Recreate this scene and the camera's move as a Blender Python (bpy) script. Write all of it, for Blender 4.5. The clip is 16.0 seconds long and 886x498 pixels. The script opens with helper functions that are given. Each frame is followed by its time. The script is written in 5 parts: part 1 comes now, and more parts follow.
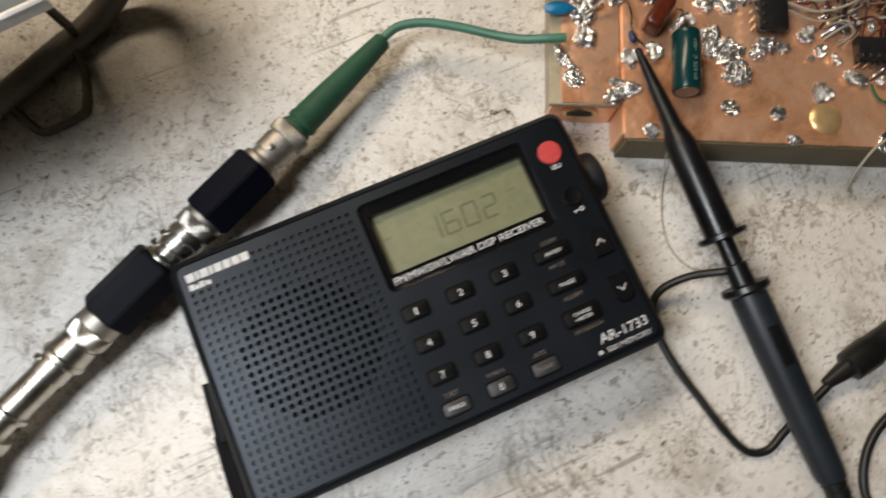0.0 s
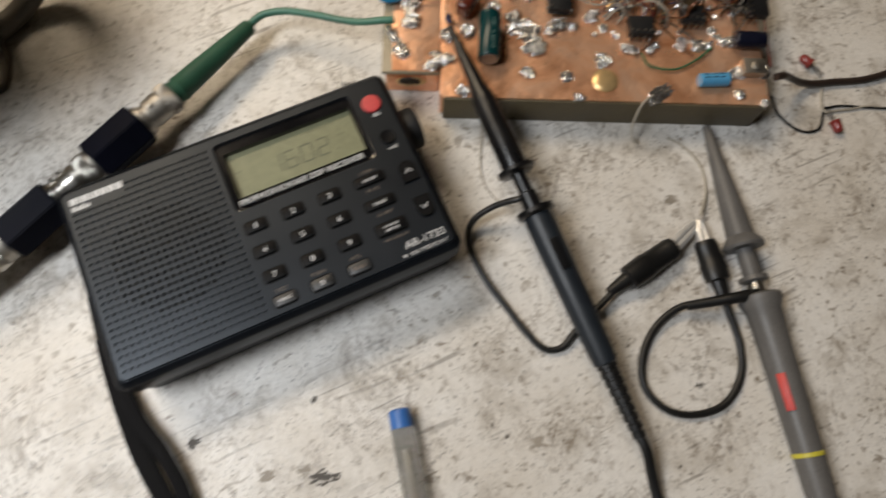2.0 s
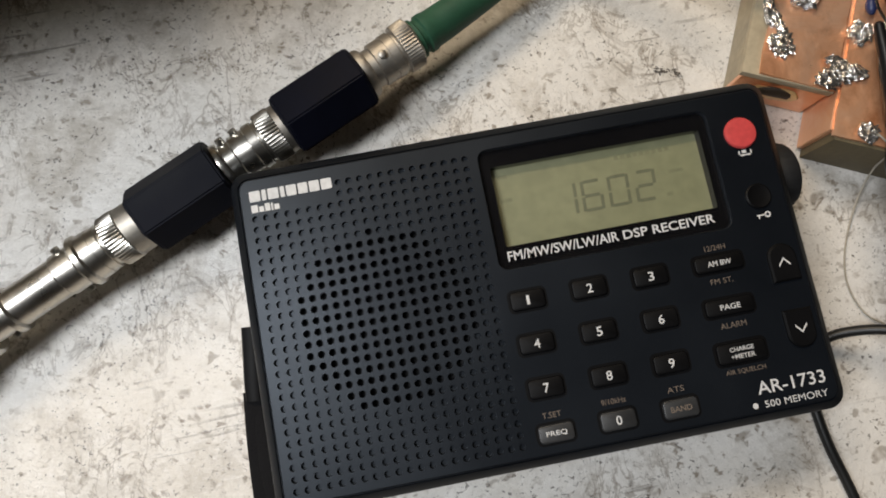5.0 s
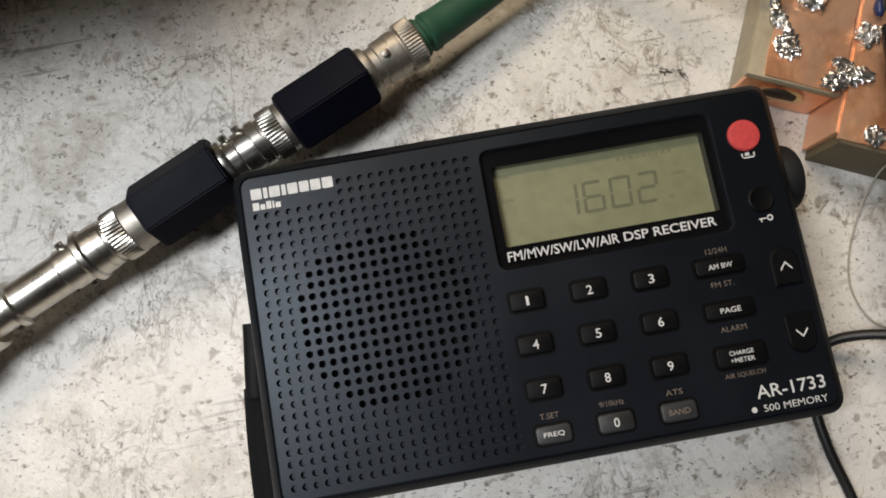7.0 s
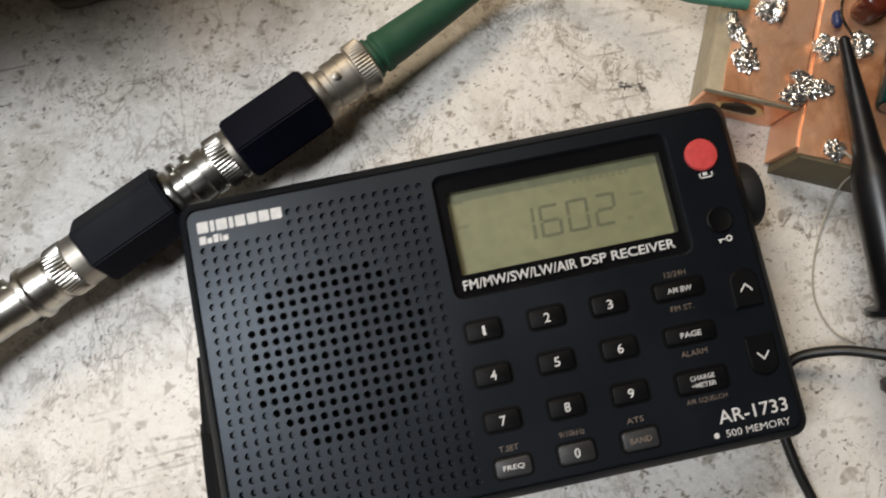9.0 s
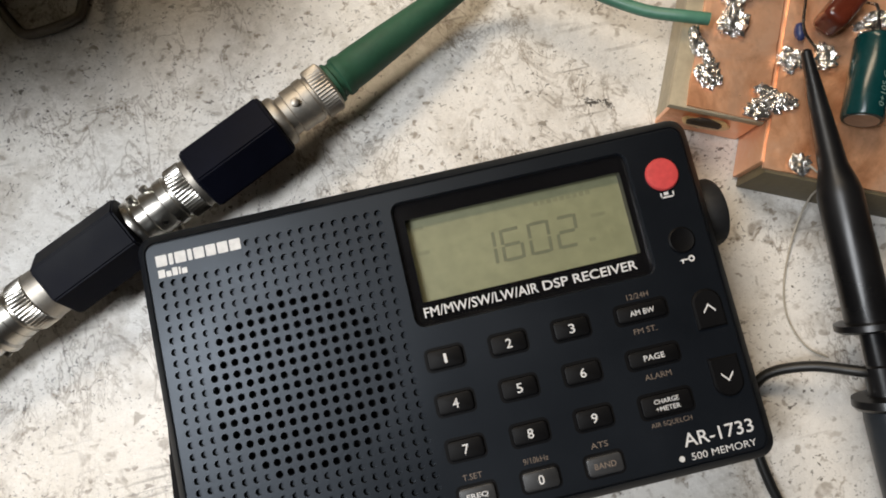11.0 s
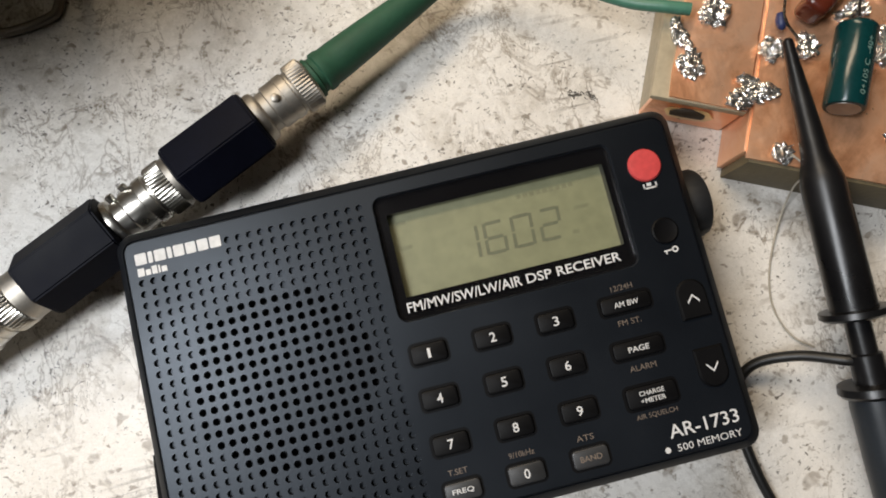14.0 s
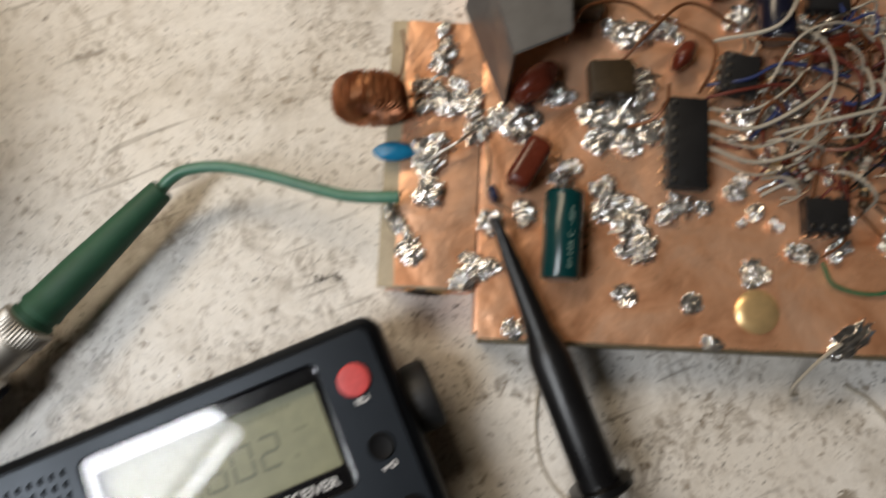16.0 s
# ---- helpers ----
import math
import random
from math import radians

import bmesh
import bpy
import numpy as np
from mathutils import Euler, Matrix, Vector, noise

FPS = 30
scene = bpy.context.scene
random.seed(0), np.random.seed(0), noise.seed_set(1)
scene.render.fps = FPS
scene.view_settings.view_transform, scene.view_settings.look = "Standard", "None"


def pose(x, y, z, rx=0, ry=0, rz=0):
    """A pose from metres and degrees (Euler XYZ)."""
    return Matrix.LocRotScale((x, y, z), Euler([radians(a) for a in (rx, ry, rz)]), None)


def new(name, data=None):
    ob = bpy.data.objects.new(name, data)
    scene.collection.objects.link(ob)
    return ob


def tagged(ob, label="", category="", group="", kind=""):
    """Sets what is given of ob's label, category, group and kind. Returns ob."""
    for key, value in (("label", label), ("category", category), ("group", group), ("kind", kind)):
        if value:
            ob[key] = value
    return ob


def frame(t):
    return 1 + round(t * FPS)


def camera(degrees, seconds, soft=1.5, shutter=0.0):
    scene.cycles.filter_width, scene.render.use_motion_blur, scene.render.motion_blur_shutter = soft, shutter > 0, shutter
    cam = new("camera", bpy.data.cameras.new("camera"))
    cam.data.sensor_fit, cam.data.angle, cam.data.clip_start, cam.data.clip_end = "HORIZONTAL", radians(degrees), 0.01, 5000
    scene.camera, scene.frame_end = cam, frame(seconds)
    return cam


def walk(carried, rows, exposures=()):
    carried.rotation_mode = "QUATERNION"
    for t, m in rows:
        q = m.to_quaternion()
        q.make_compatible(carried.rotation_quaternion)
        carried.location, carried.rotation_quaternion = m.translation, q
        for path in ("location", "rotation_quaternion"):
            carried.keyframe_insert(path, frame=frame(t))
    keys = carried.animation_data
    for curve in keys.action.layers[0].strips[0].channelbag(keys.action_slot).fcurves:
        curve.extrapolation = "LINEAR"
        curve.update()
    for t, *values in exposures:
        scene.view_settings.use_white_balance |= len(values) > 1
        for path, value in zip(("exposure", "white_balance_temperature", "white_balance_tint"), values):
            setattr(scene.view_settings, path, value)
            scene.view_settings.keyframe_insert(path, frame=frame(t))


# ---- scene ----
# Close view of a work bench: a pocket radio, coaxial adapters, a hand-built copper circuit board, test probes.
cam = camera(68.4, 16.0, soft=1.8, shutter=0.7)
PATH = [
    (0, -0.00738, -0.02082, 0.20578, 11.84, -1.62, -23.44),
    (0.5, -0.03546, -0.02084, 0.20993, 13.56, -2.73, -25.88),
    (0.9, -0.04536, -0.03910, 0.22018, 13.61, 0.47, -25.98),
    (1, -0.04636, -0.04490, 0.22278, 13.66, 0.05, -25.36),
    (1.5, -0.01320, -0.07498, 0.23557, 15.35, -0.53, -23.45),
    (2, 0.01970, -0.08942, 0.23886, 16.68, -2.05, -24.57),
    (2.1, 0.02454, -0.08919, 0.23716, 16.82, -1.72, -25.19),
    (2.5, 0.01882, -0.06915, 0.22335, 18.30, 0.39, -24.98),
    (2.7, 0.02347, -0.05673, 0.22172, 16.13, 0.56, -24.74),
    (3, 0.01935, -0.03793, 0.20788, 14.08, -2.60, -24.79),
    (3.5, -0.00564, -0.02589, 0.18825, 13.69, -1.53, -18.78),
    (4, -0.02467, -0.00916, 0.17370, 10.42, -0.55, -11.44),
    (6.5, -0.01741, -0.00713, 0.16260, 7.99, -0.20, -10.45),
    (7, -0.02019, -0.00697, 0.16530, 8.08, 0.17, -10.05),
    (7.5, -0.02008, -0.00716, 0.16591, 8.05, 0.02, -9.70),
    (8, -0.01944, -0.00685, 0.16463, 7.82, -0.00, -9.84),
    (8.5, -0.01842, -0.00621, 0.16400, 8.14, -0.44, -10.17),
    (9, -0.01158, -0.00078, 0.16280, 7.64, -0.64, -11.66),
    (9.5, -0.00662, 0.00326, 0.16217, 7.42, -0.65, -12.30),
    (12, -0.00058, 0.00298, 0.16308, 7.58, 0.23, -13.62),
    (12.5, -0.00034, 0.00331, 0.16230, 7.48, -0.29, -13.95),
    (13, -0.00021, 0.00236, 0.16227, 7.33, -0.27, -13.80),
    (13.5, 0.00095, 0.00166, 0.16225, 7.40, -0.24, -13.88),
    (14, 0.00085, 0.00161, 0.16163, 7.47, -0.52, -13.89),
    (14.5, -0.00003, -0.00064, 0.16435, 9.12, -0.65, -13.18),
    (15, 0.01140, 0.00139, 0.16705, 9.05, -0.53, -15.12),
    (15.5, 0.04203, 0.01426, 0.16599, 9.03, -0.80, -19.29),
    (15.7, 0.05141, 0.01577, 0.16468, 10.51, -0.93, -20.93),
    (16, 0.06954, 0.02281, 0.16499, 9.62, -0.51, -22.64),
]
EXPOSURES = [(0.0, -0.24), (2.5, -0.38), (4.0, -0.34), (7.0, -0.36), (8.5, -0.35), (9.5, -0.24), (12.0, -0.14), (15.0, -0.10), (16.0, -0.38)]
walk(cam, [(t, pose(x, y, z, rx, ry, rz)) for t, x, y, z, rx, ry, rz in PATH], EXPOSURES)

# ---- light: a fluorescent bench fitting hung beside the radio, a wide warmer fill added at the ceiling behind ----
world = bpy.data.worlds.new("room_air")
scene.world = world
world.use_nodes = True
world.node_tree.nodes["Background"].inputs["Color"].default_value = (1.0, 0.95, 0.90, 1)
world.node_tree.nodes["Background"].inputs["Strength"].default_value = 0.03



def tube_lamp(name, x, y, z, length, width, watts, turn, colour=(1.0, 0.945, 0.90)):
    data = bpy.data.lights.new(name, "AREA")
    data.shape, data.size, data.size_y, data.energy, data.color = "RECTANGLE", length, width, watts, colour
    ob = new(name, data)
    ob.matrix_world = pose(x, y, z, 0, 0, turn)
    return ob


COOL, WARM = (0.935, 0.965, 1.0), (1.0, 0.81, 0.58)
tube_lamp("bench_light", -0.398, 0.006, 0.65, 0.431, 0.14, 5.0, 30.0, COOL)
tube_lamp("bench_light", -0.356, -0.069, 0.65, 0.431, 0.018, 0.85, 30.0, COOL)
# Added warm fill standing for the room's ambient light, not a known fitting.
tube_lamp("ceiling_fill", -0.55, 1.45, 1.75, 1.5, 0.55, 47.0, 10.0, WARM)


# ---- materials ----
def nodes_of(name):
    m = bpy.data.materials.new(name)
    m.use_nodes = True
    nt = m.node_tree
    return m, nt, nt.nodes["Principled BSDF"]


def node(nt, kind, **sets):
    n = nt.nodes.new(kind)
    for key, value in sets.items():
        n.inputs[key.replace("_", " ")].default_value = value
    return n


def ramp(nt, source, stops):
    r = nt.nodes.new("ShaderNodeValToRGB")
    els = r.color_ramp.elements
    while len(els) < len(stops):
        els.new(0.5)
    for e, (p, c) in zip(els, stops):
        e.position, e.color = p, (c if len(c) == 4 else (*c, 1))
    nt.links.new(source, r.inputs[0])
    return r


def mixed(nt, kind, fac, a, b):
    m = nt.nodes.new("ShaderNodeMix")
    m.data_type, m.blend_type = "RGBA", kind
    for sock, v in ((m.inputs[0], fac), (m.inputs[6], a), (m.inputs[7], b)):
        if hasattr(v, "is_output"):
            nt.links.new(v, sock)
        else:
            sock.default_value = v
    return m.outputs[2]


def place(nt, scale=(1, 1, 1), turn=0.0, shift=(0, 0, 0)):
    g = nt.nodes.new("ShaderNodeNewGeometry")
    mp = nt.nodes.new("ShaderNodeMapping")
    mp.inputs["Scale"].default_value = scale
    mp.inputs["Rotation"].default_value = (0, 0, radians(turn))
    mp.inputs["Location"].default_value = shift
    nt.links.new(g.outputs["Position"], mp.inputs["Vector"])
    return mp.outputs[0]


def noise_tex(nt, vec, scale, detail=3.0, rough=0.55, distort=0.0):
    n = node(nt, "ShaderNodeTexNoise", Scale=scale, Detail=detail, Roughness=rough, Distortion=distort)
    nt.links.new(vec, n.inputs["Vector"])
    return n.outputs["Fac"]


def bump(nt, b, height, strength, distance):
    n = node(nt, "ShaderNodeBump", Strength=strength, Distance=distance)
    nt.links.new(height, n.inputs["Height"])
    nt.links.new(n.outputs[0], b.inputs["Normal"])


def plain(name, colour, rough=0.5, metal=0.0, vary=0.25, grain=900.0, relief=0.15, depth=0.0001, big=60.0, spec=0.5, tint=(1, 1, 1)):
    """A surface with variation at two scales and a fine relief."""
    m, nt, b = nodes_of(name)
    vec = place(nt)
    fine, wide = noise_tex(nt, vec, grain, 2.0), noise_tex(nt, vec, big, 4.0)
    lo = tuple(c * (1 - vary) for c in colour)
    hi = tuple(min(1.0, c * (1 + vary)) for c in colour)
    c1 = ramp(nt, wide, [(0.3, lo), (0.7, hi)]).outputs[0]
    c2 = ramp(nt, fine, [(0.3, (0.82,) * 3), (0.75, (1.0,) * 3)]).outputs[0]
    nt.links.new(mixed(nt, "MULTIPLY", 1.0, c1, c2), b.inputs["Base Color"])
    rr = ramp(nt, wide, [(0.25, (max(0.02, rough - 0.07),) * 3), (0.75, (min(1.0, rough + 0.1),) * 3)]).outputs[0]
    nt.links.new(rr, b.inputs["Roughness"])
    b.inputs["Metallic"].default_value = metal
    b.inputs["Specular IOR Level"].default_value = spec
    b.inputs["Specular Tint"].default_value = (*tint, 1)
    bump(nt, b, fine, relief, depth)
    return m


def bench_material():
    m, nt, b = nodes_of("worn_white_laminate")
    base = ramp(nt, noise_tex(nt, place(nt), 16, 5, 0.6), [(0.3, (0.66, 0.61, 0.54)), (0.62, (0.80, 0.775, 0.735))]).outputs[0]
    # brownish worn patches
    dirt = ramp(nt, noise_tex(nt, place(nt, shift=(3, 1, 0)), 42, 7, 0.7), [(0.50, (0,) * 3), (0.70, (0.75,) * 3)]).outputs[0]
    base = mixed(nt, "MIX", dirt, base, (0.36, 0.315, 0.255, 1))
    # smudged grey marks, thick in some places and sparse in others
    patchy = ramp(nt, noise_tex(nt, place(nt, shift=(7, 2, 0)), 26, 3), [(0.36, (0.3,) * 3), (0.58, (1,) * 3)]).outputs[0]
    for scale, turn, lo, hi, dark in ((170, -28, 0.605, 0.69, 0.62), (300, 15, 0.60, 0.665, 0.75), (85, 40, 0.60, 0.76, 0.34)):
        marks = noise_tex(nt, place(nt, scale=(1.0, 1.2, 1), turn=turn * 2, shift=(turn, 0, 0)), scale, 2.6, 0.6, 0.35)
        mk = ramp(nt, marks, [(lo, (0,) * 3), (hi, (dark,) * 3)]).outputs[0]
        base = mixed(nt, "MIX", mixed(nt, "MULTIPLY", 1.0, mk, patchy), base, (0.19, 0.145, 0.10, 1))
    # hair-thin brown wandering stains
    here = ramp(nt, noise_tex(nt, place(nt, shift=(2, 6, 0)), 34, 3), [(0.46, (0,) * 3), (0.58, (0.9,) * 3)]).outputs[0]
    for scale, turn in ((58, 20), (95, -50)):
        th = noise_tex(nt, place(nt, scale=(1.0, 0.6, 1), turn=turn, shift=(turn, 3, 0)), scale, 5, 0.62, 0.6)
        tk = ramp(nt, th, [(0.484, (0,) * 3), (0.5, (0.62,) * 3), (0.518, (0,) * 3)]).outputs[0]
        base = mixed(nt, "MIX", mixed(nt, "MULTIPLY", 1.0, tk, here), base, (0.16, 0.115, 0.075, 1))
    # fine flecks
    fp = ramp(nt, noise_tex(nt, place(nt, shift=(1, 9, 0)), 60, 3), [(0.40, (0.1,) * 3), (0.56, (1,) * 3)]).outputs[0]
    for scale, turn in ((520, -20), (820, 50)):
        fl = noise_tex(nt, place(nt, scale=(1.0, 1.25, 1), turn=turn * 2), scale, 3, 0.6, 0.6)
        fk = ramp(nt, fl, [(0.625, (0,) * 3), (0.67, (0.85,) * 3)]).outputs[0]
        base = mixed(nt, "MIX", mixed(nt, "MULTIPLY", 1.0, fk, fp), base, (0.10, 0.085, 0.07, 1))
    # thin scratches, broken up
    gaps = ramp(nt, noise_tex(nt, place(nt, shift=(4, 4, 0)), 22, 2), [(0.50, (0,) * 3), (0.60, (1,) * 3)]).outputs[0]
    for turn, shift in ((-34, 0.0), (12, 4.0), (-70, 9.0)):
        sc = noise_tex(nt, place(nt, scale=(0.06, 1, 1), turn=turn, shift=(shift, shift, 0)), 330, 2, 0.5, 0.4)
        sk = ramp(nt, sc, [(0.66, (0,) * 3), (0.70, (0.6,) * 3)]).outputs[0]
        base = mixed(nt, "MIX", mixed(nt, "MULTIPLY", 1.0, sk, gaps), base, (0.20, 0.175, 0.15, 1))
    nt.links.new(base, b.inputs["Base Color"])
    rg = ramp(nt, noise_tex(nt, place(nt), 300, 5, 0.75), [(0.3, (0.15,) * 3), (0.7, (0.38,) * 3)]).outputs[0]
    nt.links.new(rg, b.inputs["Roughness"])
    b.inputs["Specular IOR Level"].default_value = 0.62
    bump(nt, b, noise_tex(nt, place(nt), 480, 6, 0.7), 0.6, 0.0005)
    return m


def copper_material():
    m, nt, b = nodes_of("copper_clad")
    c = ramp(nt, noise_tex(nt, place(nt), 45, 6, 0.65, 0.8), [(0.28, (0.60, 0.25, 0.115)), (0.45, (0.93, 0.50, 0.29)), (0.75, (0.97, 0.64, 0.45))]).outputs[0]
    stain = ramp(nt, noise_tex(nt, place(nt, shift=(5, 5, 0)), 62, 5, 0.7), [(0.54, (0,) * 3), (0.72, (0.5,) * 3)]).outputs[0]
    c = mixed(nt, "MIX", stain, c, (0.30, 0.115, 0.045, 1))
    nt.links.new(c, b.inputs["Base Color"])
    b.inputs["Metallic"].default_value = 0.62
    rg = ramp(nt, noise_tex(nt, place(nt), 70, 4, 0.6), [(0.3, (0.24,) * 3), (0.7, (0.48,) * 3)]).outputs[0]
    nt.links.new(rg, b.inputs["Roughness"])
    bump(nt, b, noise_tex(nt, place(nt), 62, 4, 0.5, 0.3), 0.8, 0.0017)
    return m


def solder_material():
    m, nt, b = nodes_of("solder")
    c = ramp(nt, noise_tex(nt, place(nt), 500, 4, 0.7), [(0.28, (0.33, 0.32, 0.30)), (0.55, (0.90, 0.88, 0.85))]).outputs[0]
    nt.links.new(c, b.inputs["Base Color"])
    b.inputs["Metallic"].default_value, b.inputs["Roughness"].default_value = 0.95, 0.22
    bump(nt, b, noise_tex(nt, place(nt), 420, 4, 0.6), 0.7, 0.0008)
    return m


def glass_material():
    """A thin clear pane: see-through, with a mirror gloss that grows at a flat angle."""
    m = bpy.data.materials.new("clear_window")
    m.use_nodes = True
    nt = m.node_tree
    nt.nodes.remove(nt.nodes["Principled BSDF"])
    out = nt.nodes["Material Output"]
    tr = nt.nodes.new("ShaderNodeBsdfTransparent")
    gl = node(nt, "ShaderNodeBsdfGlossy", Roughness=0.06)
    fr = node(nt, "ShaderNodeFresnel", IOR=1.32)
    mx = nt.nodes.new("ShaderNodeMixShader")
    nt.links.new(fr.outputs[0], mx.inputs[0])
    nt.links.new(tr.outputs[0], mx.inputs[1])
    nt.links.new(gl.outputs[0], mx.inputs[2])
    nt.links.new(mx.outputs[0], out.inputs["Surface"])
    return m


def wound_material():
    """Enamelled copper wire wound in close turns, seen as fine ridges."""
    m, nt, b = nodes_of("wound_copper_wire")
    w = node(nt, "ShaderNodeTexNoise", Scale=620.0, Detail=2.0)
    nt.links.new(place(nt, scale=(1.0, 0.10, 0.10), turn=25), w.inputs["Vector"])
    c = ramp(nt, w.outputs["Fac"], [(0.3, (0.22, 0.065, 0.025)), (0.7, (0.62, 0.24, 0.10))]).outputs[0]
    nt.links.new(c, b.inputs["Base Color"])
    b.inputs["Metallic"].default_value, b.inputs["Roughness"].default_value = 0.5, 0.33
    bump(nt, b, w.outputs["Fac"], 0.3, 0.0002)
    return m


BENCH, COPPER, SOLDER, GLASS, WOUND = bench_material(), copper_material(), solder_material(), glass_material(), wound_material()
CASE = plain("dark_blue_grey_plastic", (0.0048, 0.0062, 0.0090), 0.38, 0, 0.12, 1600, 0.25, 0.00005, 25, 0.42, (0.80, 0.89, 1.0))
CASE_BACK = plain("charcoal_back_plastic", (0.013, 0.0135, 0.015), 0.55, 0, 0.15, 1300, 0.3, 0.00006)
# Near-black colour stands in for the dark inside the deep grille holes.
PIT = plain("shaded_hole_black", (0.006, 0.006, 0.007), 0.8)
KEY = plain("black_key_rubber", (0.0042, 0.0042, 0.0048), 0.5, 0, 0.15, 1500, 0.2, 0.00004, 60, 0.13)
KEY_WORN = plain("worn_key_rubber", (0.030, 0.031, 0.033), 0.42, 0, 0.2, 1500, 0.2, 0.00004)
GLOSS = plain("glossy_black_surround", (0.006, 0.006, 0.007), 0.12, 0, 0.1, 600, 0.02, 0.00002)
LCD = plain("olive_lcd", (0.235, 0.24, 0.14), 0.45, 0, 0.05, 300, 0.02, 0.00002, 30)
LCD_INK = plain("lcd_segment", (0.135, 0.14, 0.086), 0.5, 0, 0.05)
LCD_FAINT = plain("lcd_faint_segment", (0.19, 0.195, 0.115), 0.5, 0, 0.05)
INK = plain("white_print", (0.72, 0.72, 0.72), 0.5, 0, 0.04)
DIM_INK = plain("faded_print", (0.19, 0.15, 0.12), 0.5, 0, 0.1)
RED_KEY = plain("red_key", (0.66, 0.075, 0.075), 0.45, 0, 0.06, 800, 0.1)
STRAP = plain("black_webbing", (0.006, 0.006, 0.007), 0.85, 0, 0.25, 1400, 0.8, 0.0003, 60, 0.2)
NICKEL = plain("nickel_plate", (0.70, 0.67, 0.61), 0.30, 1.0, 0.12, 900, 0.12, 0.00008)
NICKEL_DULL = plain("dull_nickel_plate", (0.54, 0.50, 0.44), 0.5, 1.0, 0.15, 900, 0.2, 0.0001)
HEX = plain("dark_navy_plastic", (0.0040, 0.0046, 0.0105), 0.55, 0, 0.3, 700, 0.25, 0.0001, 60, 0.11)
GREEN = plain("green_rubber", (0.020, 0.085, 0.044), 0.62, 0, 0.18, 600, 0.2, 0.0001)
GREEN_WIRE = plain("green_wire_sheath", (0.075, 0.215, 0.145), 0.42, 0, 0.22, 500, 0.25, 0.0001)
FIBRE = plain("bare_fibreglass", (0.45, 0.375, 0.255), 0.5, 0, 0.2, 500, 0.3, 0.0002)
EDGE = plain("board_edge", (0.135, 0.107, 0.058), 0.6, 0, 0.22, 800, 0.4, 0.0002, 40)
HOLE_SHADE = plain("hole_shade_brown", (0.035, 0.022, 0.012), 0.6, 0, 0.3)
COPPER_DARK = plain("tarnished_copper", (0.30, 0.13, 0.055), 0.4, 0.6, 0.3, 400, 0.4, 0.0004)
BRASS = plain("brass", (0.86, 0.60, 0.29), 0.30, 0.65, 0.12, 300, 0.3, 0.0004)
PROBE = plain("black_probe_plastic", (0.008, 0.008, 0.009), 0.32, 0, 0.2, 1200, 0.2, 0.00006)
PROBE_BLUE = plain("slate_probe_plastic", (0.016, 0.021, 0.028), 0.42, 0, 0.15, 1200, 0.2, 0.00006)
PROBE_GREY = plain("grey_probe_plastic", (0.135, 0.13, 0.125), 0.45, 0, 0.12, 1200, 0.25, 0.00006)
CABLE = plain("black_cable", (0.010, 0.010, 0.010), 0.4, 0, 0.2, 900, 0.2, 0.0001)
CABLE_BROWN = plain("dark_brown_cable", (0.035, 0.022, 0.017), 0.45, 0, 0.2)
CERAMIC_BLUE = plain("blue_ceramic", (0.012, 0.21, 0.42), 0.3, 0, 0.15)
RESISTOR_BLUE = plain("light_blue_sleeve", (0.10, 0.36, 0.62), 0.35, 0, 0.12)
TEAL = plain("teal_capacitor_sleeve", (0.004, 0.042, 0.044), 0.22, 0, 0.15)
NAVY = plain("navy_capacitor_sleeve", (0.009, 0.010, 0.022), 0.2, 0, 0.15)
ALU = plain("aluminium", (0.50, 0.49, 0.475), 0.45, 1.0, 0.1, 500, 0.2, 0.0001)
SHIELD = plain("grey_metal_sheet", (0.125, 0.125, 0.127), 0.5, 0.5, 0.18, 300, 0.2, 0.0002)
CHIP = plain("chip_epoxy", (0.012, 0.012, 0.013), 0.45, 0, 0.2, 1000, 0.3, 0.0001)
JAW = plain("bright_nickel_jaw", (0.80, 0.79, 0.77), 0.3, 0.6, 0.1)
TIN = plain("tinned_lead", (0.62, 0.61, 0.58), 0.28, 1.0, 0.15)
FILM_RED = plain("red_brown_dip", (0.112, 0.022, 0.011), 0.25, 0, 0.25)
TAN = plain("tan_moulding", (0.050, 0.033, 0.017), 0.4, 0, 0.25)
WIRE_WHITE = plain("white_wire", (0.44, 0.40, 0.33), 0.5, 0, 0.15)
WIRE_RED = plain("red_wire", (0.15, 0.032, 0.022), 0.4, 0, 0.2)
WIRE_BROWN = plain("enamelled_wire", (0.20, 0.075, 0.03), 0.3, 0.4, 0.25)
WIRE_GREEN = plain("thin_green_wire", (0.02, 0.16, 0.075), 0.4, 0, 0.2)
WIRE_BLUE = plain("blue_wire", (0.03, 0.045, 0.14), 0.4, 0, 0.2)
LED_RED = plain("red_led", (0.26, 0.04, 0.033), 0.15, 0, 0.15)
PEN_BLUE = plain("blue_pen_plug", (0.05, 0.17, 0.50), 0.35, 0, 0.12)
STRIPE_RED = plain("red_stripe", (0.60, 0.045, 0.03), 0.45, 0, 0.1)
STRIPE_YELLOW = plain("yellow_band", (0.62, 0.55, 0.06), 0.45, 0, 0.1)
PANEL = plain("pale_grey_panel", (0.40, 0.41, 0.41), 0.45, 0, 0.12, 300, 0.1, 0.0001, 20)
PANEL_FACE = plain("grey_green_panel", (0.185, 0.195, 0.175), 0.4, 0, 0.12, 300, 0.1, 0.0001, 20)
STEEL_DARK = plain("tarnished_steel_wire", (0.17, 0.148, 0.125), 0.34, 0.85, 0.2)
